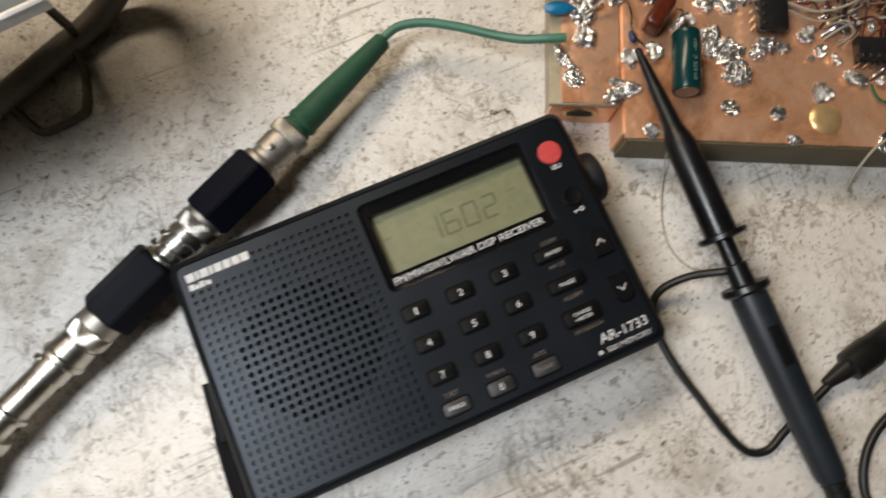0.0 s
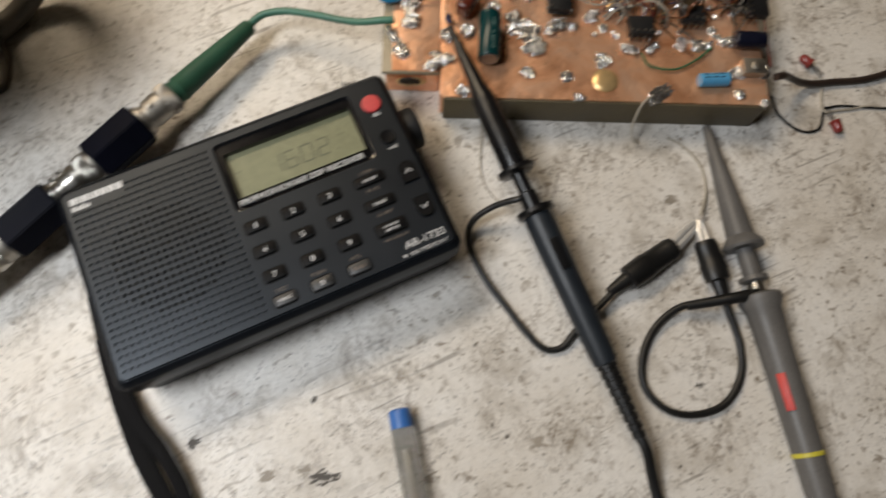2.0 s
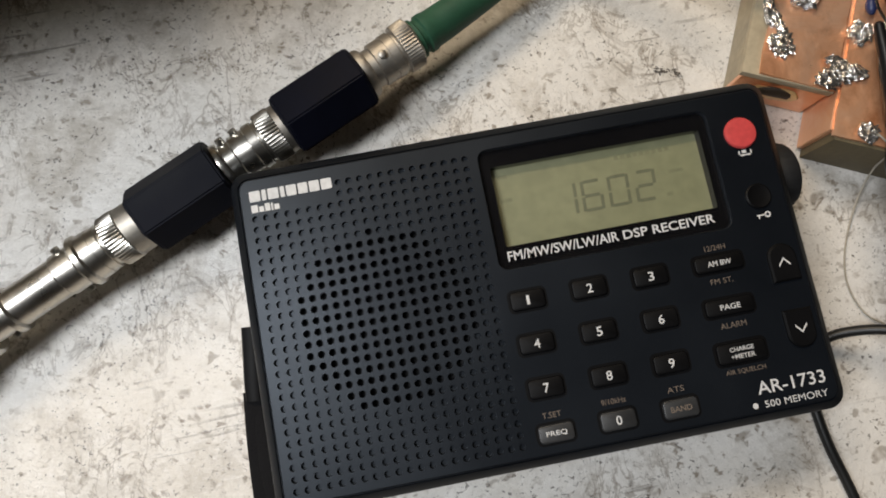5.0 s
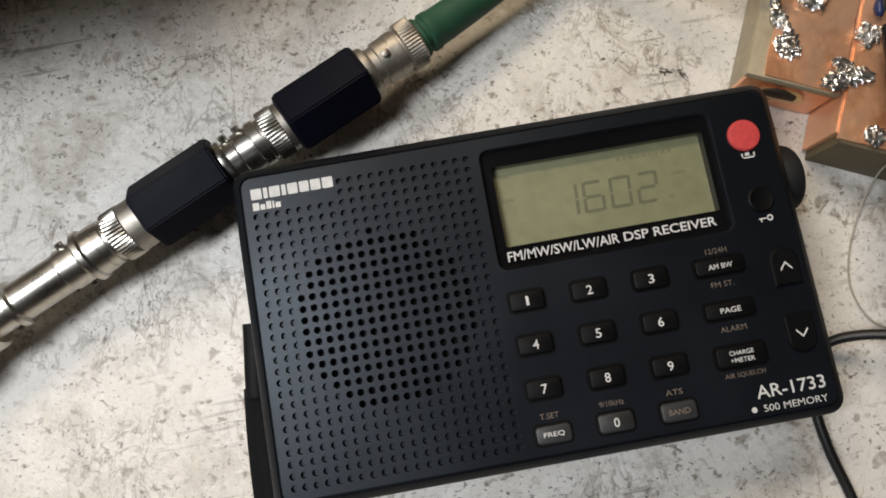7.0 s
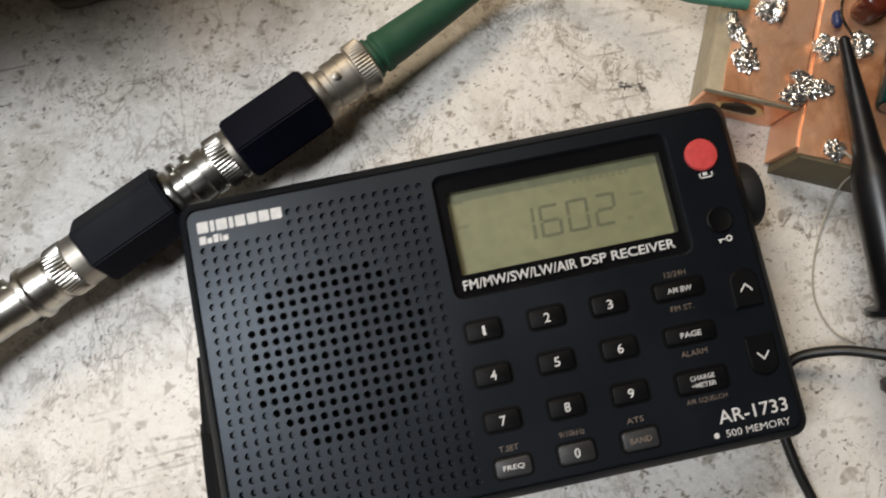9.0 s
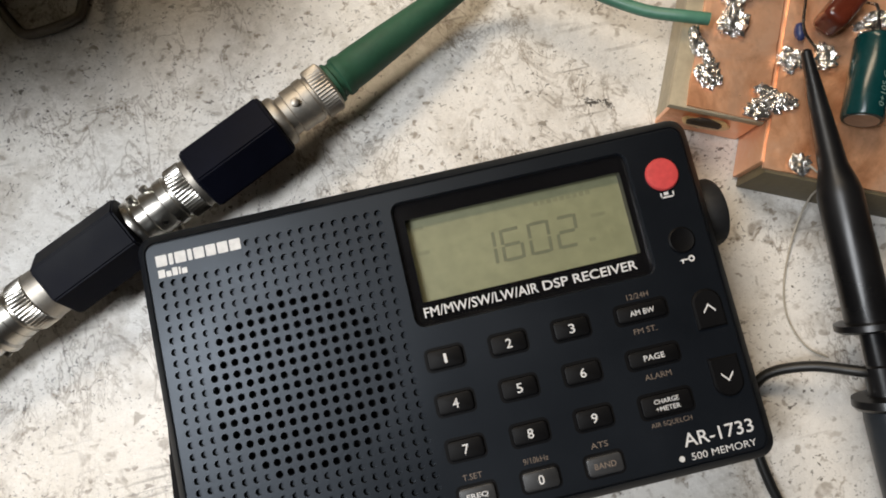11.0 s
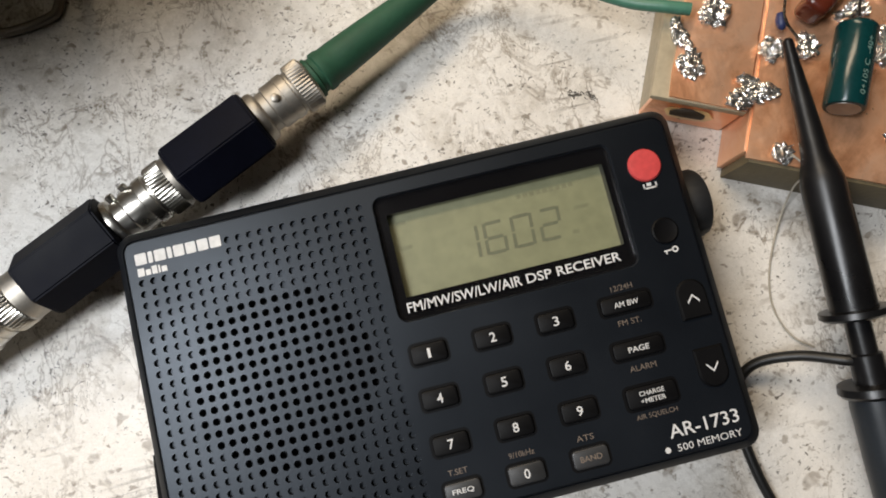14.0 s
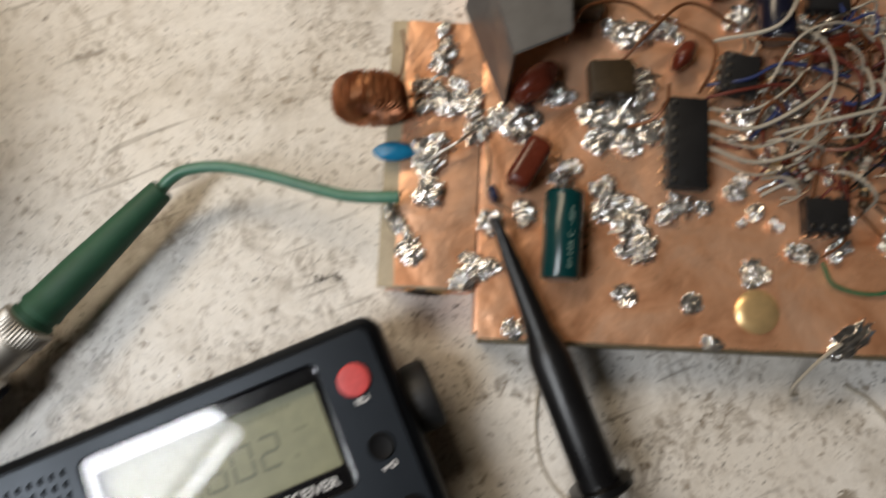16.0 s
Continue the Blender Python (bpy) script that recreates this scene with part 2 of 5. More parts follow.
KNOB_TAN = plain("orange_brown_plastic", (0.26, 0.125, 0.045), 0.45, 0, 0.15)
PANEL_DARK = plain("dark_grey_enamel", (0.20, 0.178, 0.15), 0.5, 0.2, 0.2)
# Unseen room surfaces, kept dim so the radio's gloss reflects little.
ROOM_GREY = plain("dim_room_grey", (0.17, 0.155, 0.135), 0.8, 0, 0.06, 60, 0.2, 0.001, 3)
TEAL_PRINT = plain("pale_teal_print", (0.22, 0.34, 0.30), 0.4, 0, 0.1)
STAIN = plain("ground_in_dirt", (0.085, 0.075, 0.065), 0.6, 0, 0.3)
STAIN_PALE = plain("faint_smear", (0.34, 0.30, 0.25), 0.5, 0, 0.2)


def pen_material():
    m, nt, b = nodes_of("clear_pen_barrel")
    b.inputs["Base Color"].default_value = (0.80, 0.80, 0.78, 1)
    b.inputs["Roughness"].default_value = 0.03
    b.inputs["Transmission Weight"].default_value = 0.85
    b.inputs["IOR"].default_value = 1.3
    return m


PEN_CLEAR = pen_material()

# ---- builders (lengths in millimetres) ----
MM = 0.001
WHERE = {}


def thing(name, at, label, category, group="", kind=""):
    ob = new(name)
    ob.empty_display_size = 0.005
    ob.location = Vector(at) * MM
    WHERE[ob.name] = Vector(at) * MM
    return tagged(ob, label, category, group, kind)


def part(name, bm, material, parent=None, label="", smooth=True):
    """Links a bmesh, built in millimetres of the bench, as one mesh under a thing or a part."""
    mid = Vector((0, 0, 0))
    for v in bm.verts:
        mid += v.co
    mid /= max(1, len(bm.verts))
    for v in bm.verts:
        v.co = (v.co - mid) * MM
    me = bpy.data.meshes.new(name)
    bm.normal_update()
    bm.to_mesh(me)
    bm.free()
    if smooth:
        me.shade_smooth()
        me.set_sharp_from_angle(angle=radians(38))
    for mat in material if isinstance(material, (list, tuple)) else (material,):
        me.materials.append(mat)
    ob = new(name, me)
    home = mid * MM
    if parent is not None:
        ob.parent = parent
        ob.location = home - WHERE[parent.name]
    else:
        ob.location = home
    WHERE[ob.name] = home
    if label:
        ob["label"] = label
    return ob


def fresh():
    return bmesh.new()


def box(bm, lo, hi, bevel=0.0, m=None, segs=2):
    lo, hi = Vector(lo), Vector(hi)
    r = bmesh.ops.create_cube(bm, size=1.0, matrix=Matrix.Translation((lo + hi) / 2) @ Matrix.Diagonal((*(hi - lo), 1)))
    vs = r["verts"]
    if bevel:
        es = {e for v in vs for e in v.link_edges}
        r2 = bmesh.ops.bevel(bm, geom=list(es), offset=bevel, segments=segs, affect="EDGES", profile=0.6)
        vs = {v for f in r2["faces"] for v in f.verts} | {v for v in vs if v.is_valid}
    if m is not None:
        bmesh.ops.transform(bm, matrix=m, verts=list(vs))
    return bm


def at(x, y, z, turn=0.0, tilt=0.0, roll=0.0):
    """A frame in millimetres."""
    return Matrix.LocRotScale((x, y, z), Euler((radians(tilt), radians(roll), radians(turn))), None)


def frame_along(p0, p1):
    d = (Vector(p1) - Vector(p0)).normalized()
    return Matrix.Translation(p0) @ d.to_track_quat("X", "Z").to_matrix().to_4x4()


def lathe(bm, m, profile, seg=24, flutes=0, cut=0.0, span=()):
    """Turns (distance along x, radius) round the x axis of m; flutes: ridges in the stretch span."""
    rings = []
    for s, r in profile:
        ring = []
        for i in range(seg):
            a = 2 * math.pi * i / seg
            k = r
            if flutes and span[0] <= s <= span[1] and i % 2:
                k = r - cut
            ring.append(bm.verts.new(m @ Vector((s, k * math.cos(a), k * math.sin(a)))))
        rings.append(ring)
    for a, b in zip(rings, rings[1:]):
        for i in range(seg):
            j = (i + 1) % seg
            bm.faces.new((a[i], b[i], b[j], a[j]))
    bm.faces.new(rings[0])
    bm.faces.new(list(reversed(rings[-1])))
    bmesh.ops.recalc_face_normals(bm, faces=bm.faces)
    return bm


def smooth_line(pts, per=8):
    """Points of a curve that passes through pts."""
    p = [Vector(q) for q in pts]
    p = [2 * p[0] - p[1]] + p + [2 * p[-1] - p[-2]]
    out = []
    for i in range(1, len(p) - 2):
        a, b, c, d = p[i - 1], p[i], p[i + 1], p[i + 2]
        for k in range(per):
            t = k / per
            out.append(0.5 * (2 * b + (c - a) * t + (2 * a - 5 * b + 4 * c - d) * t * t + (3 * b - 3 * c + d - a) * t ** 3))
    out.append(p[-2])
    return out


def wire(bm, pts, r, seg=8, per=8, r1=None, flat=None):
    """A round (or flat: half width, half thickness) strand along a curve."""
    line = smooth_line(pts, per)
    n = len(line)
    rings = []
    for i, c in enumerate(line):
        d = (line[min(i + 1, n - 1)] - line[max(i - 1, 0)]).normalized()
        side = d.cross(Vector((0, 0, 1)))
        side = side.normalized() if side.length > 1e-3 else Vector((1, 0, 0))
        up = side.cross(d).normalized()
        k = r if r1 is None else r + (r1 - r) * i / (n - 1)
        ax, ay = (k, k) if flat is None else flat
        rings.append([bm.verts.new(c + side * ax * math.cos(2 * math.pi * j / seg) + up * ay * math.sin(2 * math.pi * j / seg)) for j in range(seg)])
    for a, b in zip(rings, rings[1:]):
        for i in range(seg):
            j = (i + 1) % seg
            bm.faces.new((a[i], b[i], b[j], a[j]))
    bm.faces.new(rings[0])
    bm.faces.new(list(reversed(rings[-1])))
    bmesh.ops.recalc_face_normals(bm, faces=bm.faces)
    return bm


def lump(bm, x, y, z, rx, ry, rz, rough=0.35, freq=0.6, sub=3, turn=0.0, seed=0.0):
    """An uneven rounded lump."""
    r = bmesh.ops.create_icosphere(bm, subdivisions=sub, radius=1.0)
    q = Matrix.Rotation(radians(turn), 3, "Z")
    for v in r["verts"]:
        u = v.co.normalized()
        k = 1 + rough * noise.noise(u * (1.6 + freq) + Vector((x + seed, y, seed))) + 0.4 * rough * noise.noise(u * 4.5 + Vector((y, x, seed)))
        v.co = q @ Vector((u.x * rx * k, u.y * ry * k, u.z * rz * k)) + Vector((x, y, z))
    return bm


def rounded(x0, y0, x1, y1, r, n=6):
    """Points round a rectangle with rounded corners, four times n + 1 of them."""
    out = []
    for cx, cy, a0 in ((x1 - r, y1 - r, 0), (x0 + r, y1 - r, 90), (x0 + r, y0 + r, 180), (x1 - r, y0 + r, 270)):
        for k in range(n + 1):
            a = radians(a0 + 90 * k / n)
            out.append((cx + r * math.cos(a), cy + r * math.sin(a)))
    return out


def shell(bm, loops, cap_start=False, cap_end=False):
    """Skins a stack of (points, z) loops of equal count."""
    rings = [[bm.verts.new((x, y, z)) for x, y in pts] for pts, z in loops]
    n = len(rings[0])
    for a, b in zip(rings, rings[1:]):
        for i in range(n):
            j = (i + 1) % n
            bm.faces.new((a[i], a[j], b[j], b[i]))
    if cap_start:
        bm.faces.new(list(reversed(rings[0])))
    if cap_end:
        bm.faces.new(rings[-1])
    return rings


def pad(bm, x0, y0, x1, y1, z0, z1, r=0.8, soft=0.35, n=4):
    """A low key or plate with rounded corners and a softened top edge."""
    shell(bm, [(rounded(x0, y0, x1, y1, r, n), z0), (rounded(x0, y0, x1, y1, r, n), z1 - soft),
               (rounded(x0 + soft * 0.35, y0 + soft * 0.35, x1 - soft * 0.35, y1 - soft * 0.35, r * 0.85, n), z1 - soft * 0.3),
               (rounded(x0 + soft, y0 + soft, x1 - soft, y1 - soft, r * 0.6, n), z1)], True, True)
    return bm


def lettering(text, x, y, z, width, height, material, parent, centre=True, name="lettering", m=None, bold=0.0):
    """Raised print of that width and height, its middle (or its left end) at x, y."""
    cu = bpy.data.curves.new("type", "FONT")
    cu.body, cu.extrude, cu.offset = text, 0.0, bold
    cu.resolution_u = 3
    tmp = new("type", cu)
    me = bpy.data.meshes.new_from_object(tmp.evaluated_get(bpy.context.evaluated_depsgraph_get()))
    bpy.data.objects.remove(tmp)
    bpy.data.curves.remove(cu)
    bm = fresh()
    bm.from_mesh(me)
    bpy.data.meshes.remove(me)
    xs, ys = [v.co.x for v in bm.verts], [v.co.y for v in bm.verts]
    kx, ky = width / (max(xs) - min(xs)), height / (max(ys) - min(ys))
    ox = (max(xs) + min(xs)) / 2 if centre else min(xs)
    oy = (max(ys) + min(ys)) / 2
    for v in bm.verts:
        v.co = Vector((x + (v.co.x - ox) * kx, y + (v.co.y - oy) * ky, z))
        if m is not None:
            v.co = m @ v.co
    return part(name, bm, material, parent, smooth=False)


# ---- setting: the bench top, and an unseen room added round it to bound the light ----
bm = fresh()
box(bm, (-700, -450, -28), (900, 420, 0), 1.5)
bench = tagged(part("bench_top", bm, BENCH), "worn off-white laminate bench top, scuffed and stained", "bench", kind="structure")
bm = fresh()
box(bm, (-2600, -2200, -960), (2600, 2400, -900))
tagged(part("floor", bm, ROOM_GREY), "plain grey floor of the unseen room, added below the bench", "floor", kind="structure")
bm = fresh()
box(bm, (-2600, -2200, 1800), (2600, 2400, 1860))
tagged(part("ceiling", bm, ROOM_GREY), "grey ceiling of the unseen room, added to bound the light", "ceiling", kind="structure")
for nm, lo, hi in (("wall_north", (-2600, 2400, -900), (2600, 2480, 1800)), ("wall_south", (-2600, -2280, -900), (2600, -2200, 1800)),
                   ("wall_east", (2600, -2280, -900), (2680, 2480, 1800)), ("wall_west", (-2680, -2280, -900), (-2600, 2480, 1800))):
    bm = fresh()
    box(bm, lo, hi)
    tagged(part(nm, bm, ROOM_GREY), "grey wall of the unseen room, added to bound the light", "wall", kind="structure")


# ---- the pocket radio, lying on its back ----
TOP = 27.0
radio = thing("pocket_radio", (0, 0, 0), "dark blue-grey plastic pocket radio with keypad and lcd, lying face up", "radio")
bm = fresh()
X, YB, YT = 60.6, 35.9, 37.5
shell(bm, [(rounded(-X + 1.2, -YB + 1.2, X - 1.2, YT - 1.2, 3.2), 15.5), (rounded(-X, -YB, X, YT, 3.6), 15.5), (rounded(-X, -YB, X, YT, 3.6), TOP - 2.5),
           (rounded(-X + 0.25, -YB + 0.25, X - 0.25, YT - 0.25, 3.5), TOP - 1.9), (rounded(-X + 1.9, -YB + 1.9, X - 1.9, YT - 1.9, 2.6), TOP - 0.6),
           (rounded(-X + 2.05, -YB + 2.05, X - 2.05, YT - 2.05, 2.5), TOP - 0.9), (rounded(-X + 2.2, -YB + 2.2, X - 2.2, YT - 2.2, 2.4), TOP - 0.9),
           (rounded(-X + 2.25, -YB + 2.25, X - 2.25, YT - 2.25, 2.4), TOP - 0.2), (rounded(-X + 2.55, -YB + 2.55, X - 2.55, YT - 2.55, 2.2), TOP)])
HOLE = (-6.1, 5.4, 45.7, 32.4)
GX0, GY0, GPX, GPY, COLS, ROWS_N = -55.6, 26.3, 2.34, 2.385, 21, 25
gl, gr, gt, gb = GX0 - GPX / 2, GX0 + GPX * (COLS - 0.5), GY0 + GPY / 2, GY0 - GPY * (ROWS_N - 0.5)
gt2, gl2 = gt + 2 * GPY, GX0 + GPX * 7.5
rx0, ry0, rx1, ry1 = -57.2, -32.8, 57.2, 33.5


def flat_ring(bm, outer, inner, z):
    a = [bm.verts.new((x, y, z)) for x, y in outer]
    b = [bm.verts.new((x, y, z)) for x, y in inner]
    for i in range(len(a)):
        j = (i + 1) % len(a)
        bm.faces.new((a[i], a[j], b[j], b[i]))


def flat_rect(bm, x0, y0, x1, y1, z):
    bm.faces.new([bm.verts.new(p) for p in ((x0, y0, z), (x1, y0, z), (x1, y1, z), (x0, y1, z))])


flat_ring(bm, rounded(-X + 2.55, -YB + 2.55, X - 2.55, YT - 2.55, 2.2), rounded(rx0, ry0, rx1, ry1, 0.02), TOP)
wx0, wy0, wx1, wy1 = gr, 4.4, 46.9, ry1
flat_ring(bm, rounded(wx0, wy0, wx1, wy1, 0.02), rounded(*HOLE, 2.2), TOP)
shell(bm, [(rounded(*HOLE, 2.2), TOP), (rounded(HOLE[0] + 0.07, HOLE[1] + 0.07, HOLE[2] - 0.07, HOLE[3] - 0.07, 2.15), TOP - 0.12),
           (rounded(HOLE[0] + 0.3, HOLE[1] + 0.3, HOLE[2] - 0.3, HOLE[3] - 0.3, 2.0), TOP - 1.2)])
flat_rect(bm, rx0, ry0, gl, ry1, TOP)
flat_rect(bm, gl, ry0, gr, gb, TOP)
flat_rect(bm, gl, gt, gl2, gt2, TOP)
flat_rect(bm, gl, gt2, gr, ry1, TOP)
flat_rect(bm, gr, ry0, rx1, wy0, TOP)
flat_rect(bm, wx1, wy0, rx1, ry1, TOP)
part("front_shell", bm, CASE, radio)

# the grille: every hole is a pit of its own; those over the loudspeaker go deep
bm = fresh()
SQ = [(1, 0), (1, 1), (0, 1), (-1, 1), (-1, 0), (-1, -1), (0, -1), (1, -1)]
for row in range(-2, ROWS_N):
    for col in range(COLS):
        if row < 0 and col < 8:
            continue
        cx, cy = GX0 + GPX * col, GY0 - GPY * row
        deep = math.hypot(cx + 31.6, (cy - 0.3)) < 18.9
        r, d = (0.80, 2.2) if deep else (0.74, 0.9)
        sq = [bm.verts.new((cx + GPX / 2 * u, cy + GPY / 2 * v, TOP)) for u, v in SQ]
        c0 = [bm.verts.new((cx + r * math.cos(k * math.pi / 4), cy + r * math.sin(k * math.pi / 4), TOP)) for k in range(8)]
        c1 = [bm.verts.new((cx + r * 0.96 * math.cos(k * math.pi / 4), cy + r * 0.96 * math.sin(k * math.pi / 4), TOP - d)) for k in range(8)]
        for i in range(8):
            j = (i + 1) % 8
            bm.faces.new((sq[i], sq[j], c0[j], c0[i]))
            bm.faces.new((c0[i], c0[j], c1[j], c1[i]))
        f = bm.faces.new(c1)
        f.material_index = 1 if deep else 0
part("speaker_grille", bm, (CASE, PIT), radio, "grid of round holes over the loudspeaker")

bm = fresh()
shell(bm, [(rounded(-X + 3.5, -YB + 3.5, X - 3.5, YT - 3.5, 3.0), 0.0), (rounded(-X + 2.0, -YB + 2.0, X - 2.0, YT - 2.0, 3.2), 1.6),
           (rounded(-X + 1.0, -YB + 1.0, X - 1.0, YT - 1.0, 3.2), 14.9), (rounded(-X + 1.5, -YB + 1.5, X - 1.5, YT - 1.5, 3.2), 15.5)], True, True)
part("back_shell", bm, CASE_BACK, radio, "charcoal back half of the case")

# window: glossy surround, lcd panel, segments, clear lens
bm = fresh()
shell(bm, [(rounded(-5.9, 5.6, 45.5, 32.2, 2.0), TOP - 1.0), (rounded(-5.0, 6.4, 44.9, 31.4, 1.6), TOP - 1.2)])
flat_ring(bm, rounded(-5.0, 6.4, 44.9, 31.4, 1.6), rounded(-3.6, 10.5, 43.7, 28.4, 0.4), TOP - 1.2)
shell(bm, [(rounded(-3.6, 10.5, 43.7, 28.4, 0.4), TOP - 1.2), (rounded(-3.6, 10.5, 43.7, 28.4, 0.4), TOP - 3.6)])
surround = part("display_surround", bm, GLOSS, radio, "glossy black display surround")
bm = fresh()
box(bm, (-4.2, 10.0, TOP - 5.0), (44.4, 29.0, TOP - 3.5))
display = part("display", bm, LCD, radio, "olive-green lcd showing four digits")

SEG = {"0": "abcdef", "1": "bc", "2": "abged", "6": "acdefg"}


def digit(bm, ch, x, y, w, h, t, z, lean=0.06):
    def bar(x0, y0, x1, y1):
        pts = [(x0, y0), (x1, y0), (x1, y1), (x0, y1)]
        bm.faces.new([bm.verts.new((px + lean * (py - y), py, z)) for px, py in pts])
    g = t * 0.25
    segs = {"a": (x + t, y + h - t, x + w - t, y + h), "d": (x + t, y, x + w - t, y + t), "g": (x + t, y + h / 2 - t / 2, x + w - t, y + h / 2 + t / 2),
            "b": (x + w - t, y + h / 2 + g, x + w, y + h - g), "c": (x + w - t, y + g, x + w, y + h / 2 - g),
            "f": (x, y + h / 2 + g, x + t, y + h - g), "e": (x, y + g, x + t, y + h / 2 - g)}
    for s in SEG[ch]:
        bar(*segs[s])


for ch, x in (("1", 9.4), ("6", 15.3), ("0", 21.4), ("2", 27.5)):
    bm = fresh()
    digit(bm, ch, x, 15.1, 4.9, 7.2, 0.75, TOP - 3.46)
    part("digit", bm, LCD_INK, display, smooth=False)
bm = fresh()
for i in range(9):
    flat_rect(bm, 24.5 + 1.45 * i, 25.6, 25.5 + 1.45 * i, 26.5, TOP - 3.46)
part("level_bars", bm, LCD_FAINT, display, smooth=False)
for x, y, w in ((-2.2, 26.0, 2.2), (-2.4, 20.6, 2.6), (36.0, 20.4, 3.2), (34.4, 15.4, 1.4)):
    bm = fresh()
    flat_rect(bm, x, y, x + w, y + 0.8, TOP - 3.46)
    part("symbol", bm, LCD_FAINT, display, smooth=False)
bm = fresh()
shell(bm, [(rounded(-6.15, 5.35, 45.75, 32.45, 1.9), TOP - 0.75), (rounded(-6.15, 5.35, 45.75, 32.45, 1.9), TOP - 0.30)], True, True)
lens = part("lens", bm, GLASS, radio, "clear plastic window")
lens.visible_shadow = False
lettering("FM/MW/SW/LW/AIR", 8.4, 8.25, TOP - 0.26, 24.4, 2.15, INK, lens, bold=0.012)
lettering("DSP RECEIVER", 31.8, 8.25, TOP - 0.26, 20.4, 2.0, INK, lens, bold=0.014)

# maker's mark as plain blocks
x = -56.2
for w in (2.35, 0.95, 2.35, 0.95, 2.2, 2.1, 2.2, 2.35):
    bm = fresh()
    pad(bm, x, 30.1, x + w, 32.5, TOP, TOP + 0.03, 0.3, 0.01, 2)
    part("mark_block", bm, INK, radio, smooth=False)
    x += w + 0.36
bm = fresh()
for i, w in enumerate((1.4, 1.05, 1.1, 0.4, 1.1)):
    flat_rect(bm, -56.1 + (0, 1.65, 2.95, 4.3, 4.95)[i], 27.7, -56.1 + (0, 1.65, 2.95, 4.3, 4.95)[i] + w, 27.7 + (1.7, 1.2, 1.7, 1.6, 1.2)[i], TOP + 0.02)
part("mark_underline", bm, INK, radio, smooth=False)


def key(x, y, w, h, text, tw, th, worn=False, lines=None, ink=None):
    bm = fresh()
    pad(bm, x - w / 2, y - h / 2, x + w / 2, y + h / 2, TOP - 0.2, TOP + 0.75, 0.9, 0.35)
    k = part("key", bm, KEY_WORN if worn else KEY, radio)
    bm = fresh()
    flat_ring(bm, rounded(x - w / 2 - 0.55, y - h / 2 - 0.55, x + w / 2 + 0.55, y + h / 2 + 0.55, 1.3, 4), rounded(x - w / 2 + 0.1, y - h / 2 + 0.1, x + w / 2 - 0.1, y + h / 2 - 0.1, 0.9, 4), TOP + 0.015)
    part("key_surround", bm, KEY, k, smooth=False)
    for i, t in enumerate(lines or [text]):
        n = len(lines or [text])
        lettering(t, x, y + (0 if n == 1 else 0.75 - 1.5 * i), TOP + 0.77, tw, th, ink or INK, k, bold=0.012)


for i, ch in enumerate("123456789"):
    key(-1.6 + 13.35 * (i % 3), -1.6 - 9.25 * (i // 3), 7.4, 4.0, ch, 0.62 if ch == "1" else 1.25, 1.95)
key(-1.4, -29.4, 7.4, 3.7, "FREQ", 4.4, 1.15, True)
key(11.7, -29.3, 7.4, 3.9, "0", 1.2, 1.9, True)
key(24.9, -29.4, 7.4, 3.9, "BAND", 4.5, 1.15, True, ink=DIM_INK)
key(40.1, -1.5, 10.6, 3.5, "AM BW", 5.2, 1.15)
key(40.1, -10.9, 10.6, 3.5, "PAGE", 4.4, 1.15)
key(40.2, -20.6, 10.6, 4.3, "", 5.2, 0.95, lines=["CHARGE", "+METER"])
for text, x, y, w in (("12/24H", 40.2, 1.9, 4.6), ("FM ST.", 40.0, -5.3, 4.9), ("ALARM", 40.1, -14.8, 5.6), ("AIR SQUELCH", 40.3, -24.5, 8.6),
                      ("T.SET", -1.6, -25.7, 4.0), ("9/10kHz", 11.6, -25.4, 5.2), ("ATS", 24.8, -25.5, 3.6)):
    lettering(text, x, y, TOP + 0.02, w, 1.15, DIM_INK, radio)
lettering("AR-1733", 48.9, -28.6, TOP + 0.02, 14.6, 2.7, INK, radio, bold=0.008)
lettering("500 MEMORY", 49.2, -32.0, TOP + 0.02, 13.6, 1.4, INK, radio)
bm = fresh()
lathe(bm, at(40.4, -32.0, TOP, 0, 0, -90), [(0, 0.6), (0.02, 0.6)], 14)
part("dot", bm, INK, radio, smooth=False)

for y, flip in ((-3.9, 1), (-18.1, -1)):
    bm = fresh()
    w, h = 3.05, 4.1
    pts = [(w, -h), (w, 1.2)] + [(w * math.cos(radians(a)), 1.2 + (h - 1.2) * math.sin(radians(a))) for a in range(20, 161, 20)] + [(-w, 1.2), (-w, -h)]
    pts = [(53.7 + px, y + py * flip) for px, py in (pts if flip > 0 else reversed(pts))]
    inner = [(53.7 + (px - 53.7) * 0.88, y + (py - y) * 0.9) for px, py in pts]
    shell(bm, [(pts, TOP - 0.1), (pts, TOP + 0.5), (inner, TOP + 0.85)], False, True)
    k = part("arrow_key", bm, KEY, radio)
    bm = fresh()
    for sgn in (-1, 1):
        tip, foot = Vector((53.7, y + 1.0 * flip, TOP + 0.87)), Vector((53.7 + sgn * 1.25, y - 0.45 * flip, TOP + 0.87))
        side = Vector((0, 0.5 * flip, 0))
        quad = [bm.verts.new(p) for p in (tip, foot, foot - side, tip - side)]
        bm.faces.new(quad)
    bmesh.ops.recalc_face_normals(bm, faces=bm.faces)
    part("chevron", bm, INK, k, smooth=False)
bm = fresh()
lathe(bm, at(52.0, 25.6, TOP, 0, 0, -90), [(-0.2, 3.55), (0.45, 3.55), (0.8, 3.25), (0.9, 2.6), (0.82, 0.5)], 32)
part("power_key", bm, RED_KEY, radio, "round red power key")
bm = fresh()
